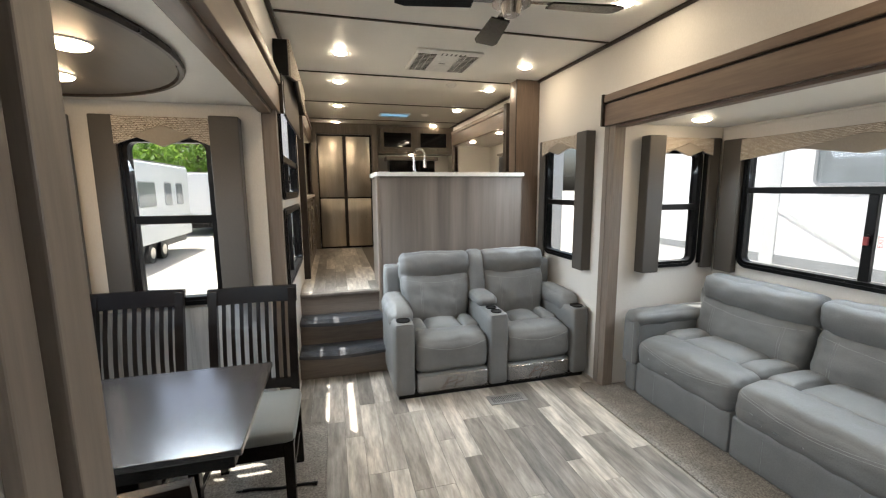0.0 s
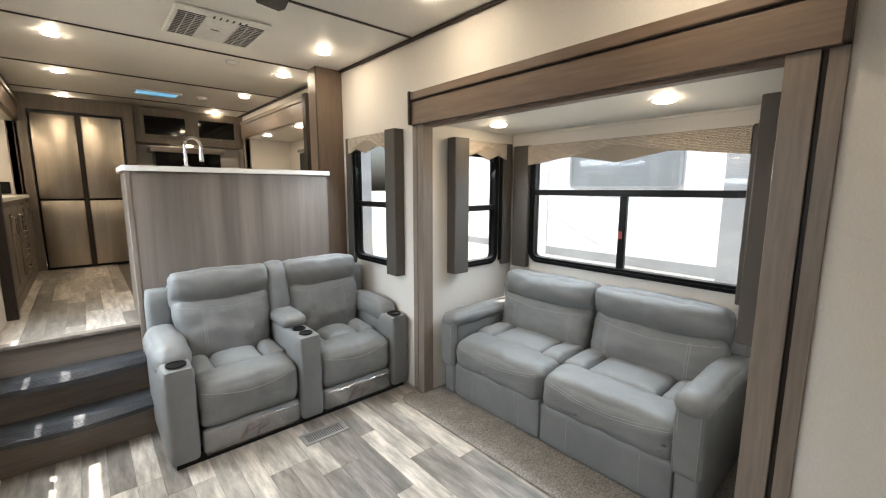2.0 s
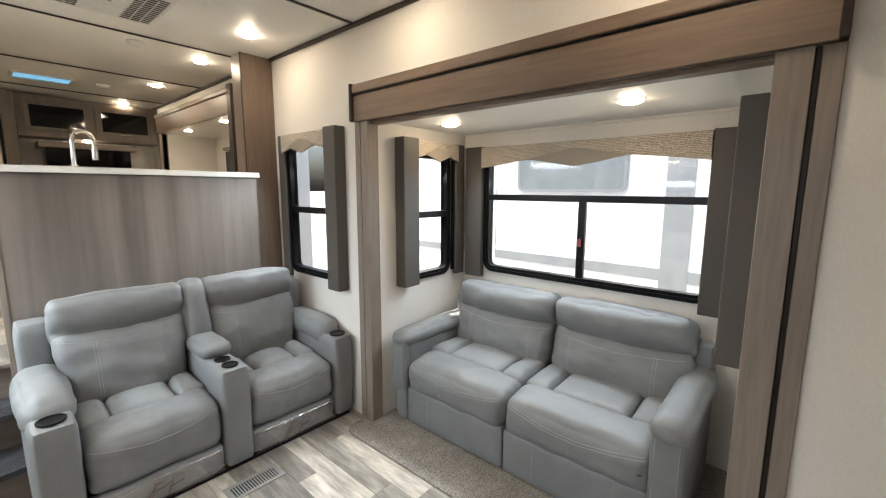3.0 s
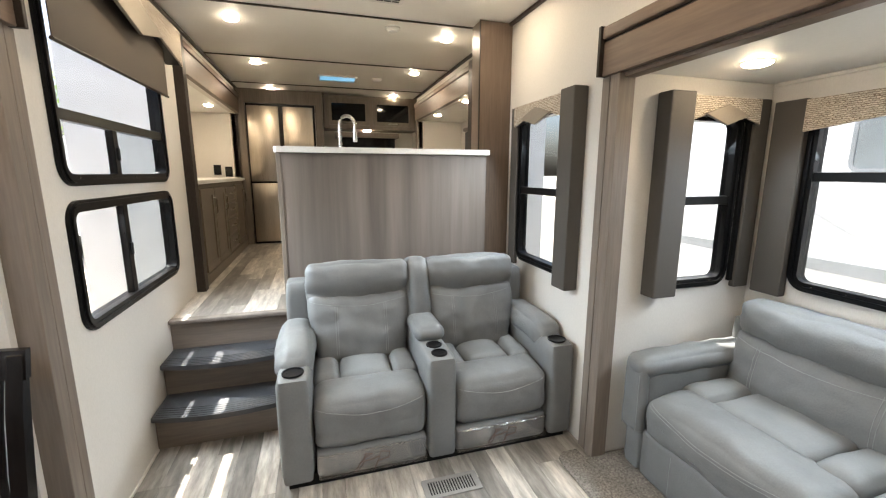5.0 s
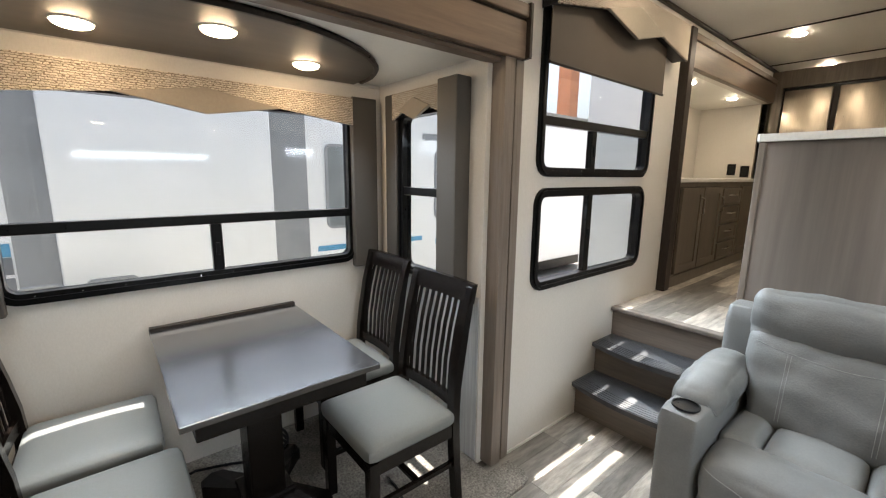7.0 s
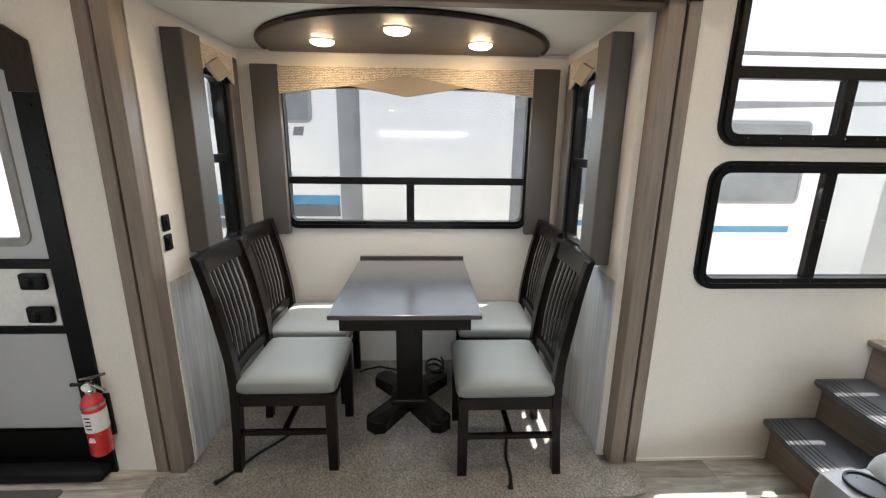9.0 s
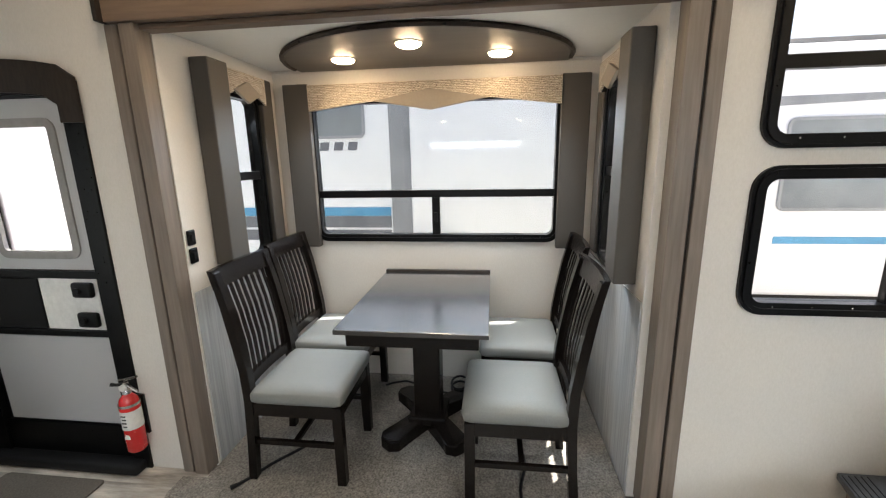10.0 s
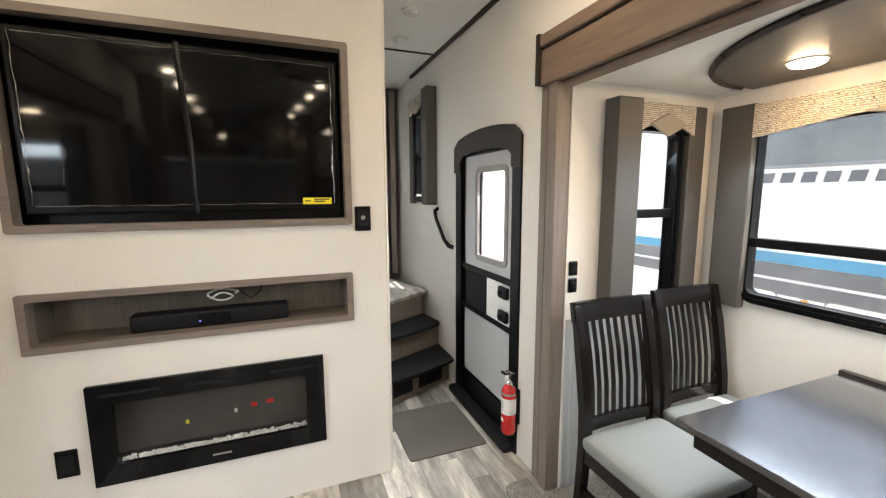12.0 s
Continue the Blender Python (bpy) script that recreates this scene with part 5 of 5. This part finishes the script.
fire = thing("electric_fireplace", "black glass electric fireplace with white crystals", "fireplace", (1.337, 0.335, 0.265))
part("bezel", ring("y", -0.46, 0.458, 0.0, 0.435, 0.004, 0.085, 0.005, 0.027), SCREEN, fire)
part("rear_panel", box(-0.42, 0.42, -0.09, -0.085, 0.03, 0.41), SMOKED, fire)
part("bed", box(-0.40, 0.40, -0.085, 0.0, 0.03, 0.078), RUBBER, fire)
cr = bmesh.new()
rr = random.Random(2)
for k in range(620):
    x, y = rr.uniform(-0.37, 0.37), rr.uniform(-0.03, 0.002)
    t = bmesh.new()
    bmesh.ops.create_icosphere(t, subdivisions=1, radius=rr.uniform(0.004, 0.007))
    bmesh.ops.transform(t, matrix=pose(x, y, 0.082 + rr.uniform(-0.002, 0.007), rr.uniform(0, 90), rr.uniform(0, 90), 0), verts=t.verts)
    merge(cr, t)
tagged(part("crystals", cr, CRYSTAL, fire, "white glass crystals"), kind="stuff")
gl = part("front_glass", box(-0.377, 0.375, 0.006, 0.010, 0.083, 0.352), pane_glass("dark_pane", (0.88, 0.87, 0.86), 0.02), fire)
gl.visible_shadow = False
for x0, x1, z in ((-0.42, -0.22, 0.385), (-0.10, 0.12, 0.382), (0.20, 0.42, 0.385)):
    part("air_slot", box(x0, x1, 0.0275, 0.029, z, z + 0.012), RUBBER, fire)
part("mark_bar", box(-0.045, 0.03, 0.0275, 0.0285, 0.038, 0.046), GREY_PL, fire)
for x, z, w, m in ((-0.21, 0.20, 0.018, RED), (-0.14, 0.195, 0.014, RED), (-0.06, 0.18, 0.006, WHITE), (0.14, 0.165, 0.007, YELLOW)):
    part("ember", box(x - w, x + w, -0.084, -0.082, z - 0.01, z + 0.01, 0.001), m, fire)

for x, z, nm, lab in ((0.666, 1.345, "wall_control", "black wall control panel with grey dial"), (1.88, 0.39, "power_outlet", "black wall power outlet beside fireplace")):
    o = thing(nm, lab, "switch" if nm == "wall_control" else "outlet", (x, 0.346, z))
    part("plate", box(-0.037, 0.037, 0, 0.008, -0.058, 0.058, 0.003), BLACK, o)
    part("face", box(-0.024, 0.024, 0.008, 0.011, -0.035, 0.035, 0.001), RUBBER, o)
    if nm == "wall_control":
        part("dial", disc(0.0, 0.0125, 0.005, 0.010, 0.003, "y", 16), GREY_PL, o)
for z in (1.115, 1.035):
    o = thing("wall_switch", "small black switch plate on slide-out wall", "switch", (-0.225, 0.776, z))
    part("plate", box(-0.024, 0.024, 0, 0.010, -0.034, 0.034, 0.006), BLACK, o)
    part("rocker", box(-0.010, 0.010, 0.010, 0.016, -0.016, 0.016, 0.003), RUBBER, o)

# ---- entry door and hall ----
door = thing("door_entry", "grey entry door with frosted window in black frame", "door", (XL, 0.035, 0.0), kind="structure")


def arch_ring(bm_pts_out, bm_pts_in, a, b):
    t = bmesh.new()
    n = len(bm_pts_out)
    rows = [[t.verts.new((w, u, v)) for u, v in pts] for pts, w in ((bm_pts_out, a), (bm_pts_out, b), (bm_pts_in, b), (bm_pts_in, a))]
    for k in range(4):
        for j in range(n - 1):
            t.faces.new((rows[k][j], rows[k][j + 1], rows[(k + 1) % 4][j + 1], rows[(k + 1) % 4][j]))
    for j in (0, n - 1):
        t.faces.new([rows[k][j] for k in range(4)])
    return t


def arch(u0, u1, z0, z1, rise, r):
    pts = [(u0, z0), (u0, z1 - r - rise * 0.2)]
    for k in range(1, 12):
        s = k / 12
        pts.append((u0 + (u1 - u0) * s, z1 - rise + rise * math.sin(math.pi * s) ** 0.6 if 0.04 < s < 0.96 else z1 - r))
    return pts + [(u1, z1 - r - rise * 0.2), (u1, z0)]


part("door_frame", arch_ring(arch(-0.425, 0.43, 0.0, 1.84, 0.06, 0.07), arch(-0.335, 0.345, 0.0, 1.72, 0.035, 0.05), -0.02, 0.012), BLACK, door)
part("frame_cap", arch_ring(arch(-0.435, 0.44, 1.60, 1.85, 0.06, 0.07), arch(-0.335, 0.345, 1.60, 1.725, 0.035, 0.05), 0.0125, 0.022), TRIM_DARK, door)
part("leaf", pierced("x", -0.045, -0.015, -0.36, 0.37, 0.0, 1.78, [(-0.10, 0.26, 1.06, 1.60)]), BLACK, door)
part("upper_skin", pierced("x", -0.0145, -0.005, -0.29, 0.33, 0.985, 1.70, [(-0.10, 0.26, 1.06, 1.60)]), DOORSKIN, door)
part("lower_skin", box(-0.0145, -0.005, -0.30, 0.33, 0.22, 0.665, 0.004), DOORSKIN, door)
part("window_rim", ring("x", -0.125, 0.285, 1.035, 1.625, 0.05, 0.035, -0.014, 0.003), GREY_PL, door)
part("frosted_pane", box(-0.033, -0.027, -0.10, 0.26, 1.06, 1.60), FROST, door)
part("screen_panel", box(-0.0145, -0.006, -0.28, 0.02, 0.70, 0.94, 0.002), RUBBER, door)
# White plate painted as the bright light seen behind the screen, around the locks.
part("screen_light_plate", box(-0.0145, -0.008, 0.025, 0.32, 0.70, 0.95, 0.003), WHITE, door)
for z0, z1 in ((0.86, 0.93), (0.72, 0.79)):
    lk = part("lock", box(-0.008, 0.02, 0.21, 0.31, z0, z1, 0.012, 3), BLACK, door, smooth=True)
    part("thumb_turn", disc(0.026, 0.25, (z0 + z1) / 2, 0.015, 0.012, "x", 14), RUBBER, lk)
part("rail", box(-0.0145, 0.004, -0.33, 0.34, 0.945, 0.98, 0.003), BLACK, door)
part("rail", box(-0.0145, 0.004, -0.33, 0.34, 0.67, 0.698, 0.003), BLACK, door)
part("kick_plate", box(-0.0145, 0.0, -0.33, 0.34, 0.0, 0.21, 0.002), BLACK, door)
part("threshold", box(-0.01, 0.075, -0.42, 0.41, 0.0, 0.05, 0.015, 3), RUBBER, door, smooth=True)

ext = thing("fire_extinguisher", "small red fire extinguisher bracketed to the wall", "fire extinguisher", (XL + 0.055, 0.462, 0.145))
part("cylinder", tube([(0, 0, 0.0), (0, 0, 0.012), (0, 0, 0.235), (0, 0, 0.262), (0, 0, 0.282), (0, 0, 0.287)], [0.034, 0.041, 0.041, 0.034, 0.018, 0.014], 20), RED, ext, smooth=True)
part("paper_label", disc(0, 0, 0.165, 0.0418, 0.09, seg=20), WHITE, ext, "white printed label")
for k in range(4):
    part("print_bar", box(0.0405, 0.0422, -0.008 - 0.004 * (k % 2), 0.010, 0.137 + 0.017 * k, 0.143 + 0.017 * k), INK, ext)
part("paper_label", prism([(-0.014, 0.075), (0.014, 0.075), (0.010, 0.095), (-0.006, 0.10)], "x", 0.0395, 0.0413), WHITE, ext)
part("valve", tube([(0, 0, 0.285), (0, 0, 0.30), (0, 0, 0.305), (0, 0, 0.34)], [0.018, 0.018, 0.012, 0.012], 12), CHROME, ext, smooth=True)
part("gauge", disc(0.016, 0, 0.318, 0.015, 0.012, "x", 16), WHITE, ext)
part("lever", tube([(0.0, -0.03, 0.345), (0.0, 0.0, 0.35), (0.02, 0.05, 0.372), (0.03, 0.095, 0.388)], [0.006, 0.008, 0.007, 0.006], 8), CHROME, ext, smooth=True)
part("carry_handle", tube([(0.0, 0.0, 0.328), (0.02, 0.045, 0.325), (0.028, 0.085, 0.312)], [0.008, 0.007, 0.006], 8), CHROME, ext, smooth=True)
part("nozzle", tube([(0.0, -0.01, 0.325), (0.01, -0.045, 0.328), (0.01, -0.06, 0.328)], [0.007, 0.007, 0.009], 8), RUBBER, ext, smooth=True)
part("bracket", box(-0.055, -0.04, -0.03, 0.03, 0.05, 0.25, 0.002), BLACK, ext)
part("bracket_strap", disc(0, 0, 0.235, 0.0422, 0.012, seg=20), CHROME, ext)

grab = thing("grab_handle", "dark wooden angled grab handle on the wall", "grab handle", (XL, -0.61, 1.20))
part("bar", tube([(0.001, -0.165, 0.145), (0.03, -0.16, 0.125), (0.045, -0.10, 0.07), (0.045, 0.07, -0.08), (0.03, 0.135, -0.125), (0.001, 0.155, -0.135)], [0.016, 0.017, 0.014, 0.014, 0.017, 0.016], 10), ESPRESSO, grab, smooth=True)

hall = thing("bedroom_steps", "dark rubber-topped steps with black cubby panels up to bedroom", "steps", (0.16, -0.38, 0))
hall_turn = pose(0, 0, 0, 0, 0, 21)
for k, (y, z) in enumerate(((0.0, 0.185), (-0.25, 0.388), (-0.50, 0.585))):
    def turned(bm):
        bmesh.ops.transform(bm, matrix=hall_turn, verts=bm.verts)
        lim = (XL + 0.003 - 0.16, 0.527 - 0.16)
        for v in bm.verts:
            v.co.x = max(lim[0], min(lim[1], v.co.x))
        return bm
    part("riser", turned(box(-0.45, 0.45, y - 0.03, y - 0.01, z - 0.183, z, 0.001)), TRIM_X if k == 2 else CAB, hall)
    if k < 2:
        part("tread", turned(prism(bowed(-0.46, 0.46, y - 0.27, y + 0.02, -0.05), "z", z, z + 0.026, bevel=0.005)), RUBBER, hall, "dark rubber tread")
        for x0, x1 in ((-0.22, 0.0), (0.06, 0.30)):
            # Solid black slab on the riser, in place of a shaded hollow.
            part("opening", turned(box(x0, x1, y - 0.0095, y - 0.004, z - 0.13, z - 0.012)), BLACK, hall, "black panel as the shade inside a shoe cubby")
    else:
        part("landing", turned(box(-0.6, 0.6, y - 1.6, y + 0.01, z, z + 0.028, 0.003)), PLANK, hall)
setting("panel_hall", box(0.0, 0.528, -1.98, -1.93, 0.615, TOP - 0.03, 0.003), CAB, "grey-brown wood bedroom door panel", "door panel")
setting("post_hall", box(-0.085, -0.03, -1.96, -1.88, 0.615, TOP - 0.03, 0.003), TRIM_V, "brown wooden door post in the hall", "trim")
setting("door_mat", prism(round_rect(-0.03, 0.44, -0.20, 0.32, 0.02), "z", 0.001, 0.008), MATTING, "dark grey-brown woven entry mat", "mat")
setting("baseboard", box(XL + 0.001, XL + 0.01, 2.835, 3.46, 0.0, 0.012), WALL, "thin cream floor bead", "baseboard")


# ---- outside ----
setting("ground", box(-400, 400, -400, 400, -1.2, -1.0), GRAVEL, "pale sunlit gravel yard", "ground")


def trailer(x, s, y0, y1, floor_z, roof_z, windows, bands, stripes, label, letters=None, rz=0, deep=2.4):
    g = thing("travel_trailer", label, "trailer", (x, (y0 + y1) / 2, -1.0), rz)
    c = (y0 + y1) / 2
    dx = lambda v: s * v
    part("body", box(*sorted((0, dx(deep))), y0 - c, y1 - c, floor_z + 1, roof_z + 1, 0.06, 3), RV_WHITE, g, smooth=True)
    part("roof", box(*sorted((dx(0.05), dx(deep - 0.05))), y0 - c + 0.05, y1 - c - 0.05, roof_z + 1, roof_z + 1.06), GREY_PL, g)
    part("chassis", box(*sorted((dx(0.2), dx(deep - 0.2))), y0 - c + 0.2, y1 - c - 0.2, floor_z + 0.72, floor_z + 0.999), BLACK, g)
    for wy in (c - 0.5, c + 0.55):
        wh = part("wheel", disc(dx(0.22), wy - c, 0.36, 0.355, 0.22, "x", 28), RUBBER, g)
        part("rim", disc(dx(0.10), wy - c, 0.36, 0.2, 0.02, "x", 20), CHROME, wh)
    for a, b, p, q in windows:
        w = part("window", prism(round_rect(a - c, b - c, p + 1, q + 1, 0.08), "x", *sorted((-dx(0.02), dx(0.01)))), RV_DARK, g)
        part("frame", ring("x", a - c - 0.03, b - c + 0.03, p + 0.97, q + 1.03, 0.1, 0.04, *sorted((-dx(0.026), dx(0.01)))), RV_GREY, w)
    for a, b in bands:
        part("band", box(*sorted((-dx(0.012), dx(0.02))), a - c, b - c, floor_z + 1.05, roof_z + 0.9), RV_GREY, g)
    for a, b, p, q, m in stripes:
        part("stripe", prism([(a - c, p + 1), (b - c, p + 1 + (0.10 if m is RV_GREY else 0)), (b - c, q + 1 + (0.03 if m is RV_GREY else 0)), (a - c, q + 1)], "x", *sorted((-dx(0.008), dx(0.02)))), m, g)
    if letters:
        la, lb, p, q, n = letters
        for k in range(n):
            w = (lb - la) / n
            u = la + w * k
            sh = [(0.10, 0), (0.74, 0), (0.86, 1), (0.22, 1)]
            part("mark", prism([(u + w * e - c, p + 1 + (q - p) * h) for e, h in sh], "x", *sorted((-dx(0.006), dx(0.02)))), RV_SLATE, g)
    return g


# The two grey bands flank slide_box and include its shade in their colour.
near = trailer(-4.6, -1, -7.0, 11.5, -0.55, 2.75, [(-1.1, 0.22, 1.77, 2.3), (3.88, 4.42, 0.66, 1.83), (5.9, 7.5, 0.68, 1.83)], [(0.60, 0.92), (3.08, 3.58)],
               [(-6.9, 0.58, 0.60, 0.73, RV_BLUE), (-6.9, 0.58, 0.42, 0.595, RV_SLATE), (-6.9, 0.58, 0.22, 0.385, RV_SLATE), (0.95, 1.5, 0.66, 0.70, RV_BLUE), (1.0, 1.9, 0.56, 0.60, RV_GREY), (1.0, 1.9, 1.90, 1.98, RV_GREY),
                (3.7, 5.6, 0.30, 0.38, RV_BLUE), (5.9, 7.5, 0.20, 0.30, RV_BLUE), (5.6, 8.6, 2.0, 2.12, RV_GREY)],
               "white fibreglass travel trailer with blue stripe", (-1.35, 0.16, 1.57, 1.69, 7))
for ya, yb in ((0.55, 1.0), (1.05, 1.6)):
    part("step_rail", tube([(0.25, ya - 2.25, 0.85), (0.3, ya - 2.25, 1.25), (0.3, ya - 2.15, 1.32), (0.3, yb - 2.35, 1.32), (0.3, yb - 2.25, 1.25), (0.25, yb - 2.25, 0.85)], 0.022, 8), RV_GREY, near, smooth=True)
part("marker_light", disc(0.012, -0.50 - 2.25, 1.18, 0.035, 0.03, "x", 16), AMBER, near, "amber marker light", smooth=True)
for ya, yb in ((-1.25, -0.80), (-0.30, 0.24)):
    part("hatch", prism(round_rect(ya - 2.25, yb - 2.25, 0.72, 1.235, 0.06), "x", -0.01, 0.012), RV_WHITE, near)
    part("hatch_seal", ring("x", ya - 2.265, yb - 2.235, 0.705, 1.25, 0.07, 0.015, -0.01, 0.009), GREY_PL, near)
part("slide_box", box(-0.02, 0.16, 0.93 - 2.25, 3.07 - 2.25, 1.15, 3.45, 0.03, 2), RV_WHITE, near, smooth=True)
beside = trailer(5.9, 1, -4.0, 7.0, -0.2, 2.75, [(2.42, 3.92, 1.54, 2.15), (-1.2, 0.0, 1.3, 1.9)], [(1.65, 1.95), (5.0, 5.3)],
        [(-3.8, 6.8, 0.40, 0.58, RV_GREY)], "white fibreglass travel trailer with dark window")
trailer(-5.9, -1, 13.5, 20.5, -0.3, 2.5, [(15.6, 16.9, 1.0, 1.8), (17.8, 18.4, 1.0, 1.8), (19.0, 19.6, 1.0, 1.8)], [(14.0, 14.2)], [(13.7, 20.3, 0.35, 0.5, RV_GREY)], "white travel trailer parked near trees")
trailer(4.0, 1, 12.0, 19.0, -0.3, 2.6, [(13, 14, 1.1, 1.8)], [(15.5, 15.7)], [(12.2, 18.8, 0.4, 0.6, RV_BLUE)], "white travel trailer parked beyond the yard")


trailer(-6.4, -1, 26.0, 33.0, -0.3, 2.5, [(27, 28, 1.1, 1.8)], [(30.5, 30.7)], [(26.2, 32.8, 0.4, 0.6, RV_GREY)], "white travel trailer parked behind another trailer")

part("stripe", prism([(4.45 - 1.5, 2.24), (3.35 - 1.5, 1.66), (3.40 - 1.5, 1.72), (4.45 - 1.5, 2.33)], "x", -0.01, 0.02), RV_SHELL, beside)
part("band", box(-0.012, 0.02, 4.33 - 1.5, 4.52 - 1.5, 0.95, 3.55), RV_SHELL, beside)

post = thing("sign_post", "tall terracotta-painted post beyond the trailers", "post", (-10.0, 17.6, -1.0))
part("shaft", box(-0.32, 0.32, -0.32, 0.32, 0.0, 8.5, 0.02), TERRACOTTA, post)
part("footing", box(-0.5, 0.5, -0.5, 0.5, 0.0, 0.25, 0.03), GRAVEL, post)


def tree(x, y, h, seed):
    g = thing("tree", "leafy green deciduous tree beyond the yard", "tree", (x, y, -1.0), group="trees beyond the yard")
    r = random.Random(seed)
    limbs = bmesh.new()
    tube([(0, 0, 0), (0.1, 0.05, h * 0.3), (0.05, 0.15, h * 0.6), (0.2, 0.1, h * 0.9)], [0.25, 0.19, 0.12, 0.03], 10, limbs)
    crown = bmesh.new()
    for k in range(22):
        a, z = r.uniform(0, 6.28), r.uniform(0.16, 0.85) * h
        d = h * 0.34 * (1.15 - abs(z / h - 0.55))
        tip = Vector((d * math.cos(a), d * math.sin(a), z + 0.14 * h))
        tube([(0.08, 0.1, z), (tip.x * 0.5, tip.y * 0.5, z + 0.05 * h), tip], [0.07, 0.045, 0.015], 6, limbs)
        for j in range(330):
            p = tip * r.uniform(0.55, 1.1) + Vector((r.gauss(0, 0.09), r.gauss(0, 0.09), r.gauss(0.02, 0.07))) * h
            p.z = max(p.z, 0.1 * h + 0.1 * r.random() * h)
            q = Euler((r.uniform(0, 6), r.uniform(0, 6), r.uniform(0, 6))).to_matrix() * r.uniform(0.14, 0.28)
            crown.faces.new([crown.verts.new(p + q @ Vector(v)) for v in ((-1, 0, 0), (0, -0.5, 0.1), (1, 0, 0), (0, 0.5, 0.1))])
    part("trunk", limbs, BARK, g, smooth=True)
    tagged(part("crown", crown, LEAF, g), kind="stuff")


for k, (x, y, h) in enumerate(((-9.0, 33, 9), (-4.6, 36, 10), (1.5, 26, 9), (7.5, 28, 10))):
    tree(x, y, h, 10 + k)

# ---- floor planks, piece by piece ----
plank_shapes = {}


def plank_mesh(w, l):
    key = (round(w, 3), round(l, 2))
    if key not in plank_shapes:
        b = box(-w / 2 + 0.0008, w / 2 - 0.0008, -l / 2 + 0.0008, l / 2 - 0.0008, -0.011, 0.0)
        me = bpy.data.meshes.new("plank")
        bmesh.ops.recalc_face_normals(b, faces=b.faces)
        b.to_mesh(me)
        b.free()
        me.materials.append(PLANK)
        plank_shapes[key] = me
    return plank_shapes[key]


def lay(parent, x0, x1, y0, y1, z, w=0.108, l=0.74, seed=0):
    r = random.Random(seed)
    n = max(1, round((x1 - x0) / w))
    w = (x1 - x0) / n
    for i in range(n):
        y = y0 - (0.37 if (i // 2) % 2 else 0.0) - (0.19 if (i // 3) % 2 else 0)
        while y < y1 - 0.01:
            a, b = max(y, y0), min(y + l, y1)
            if b - a > 0.03:
                o = new("plank", plank_mesh(w, b - a))
                o.parent = parent
                o.location = (x0 + w * (i + 0.5), (a + b) / 2, z)
            y += l


lay(bpy.data.objects["floor"], XL, XR, -0.55, 3.48, 0.0, seed=1)
lay(bpy.data.objects["floor_kitchen"], XL, 0.57, 3.88, 6.72, KITCHEN, seed=2)
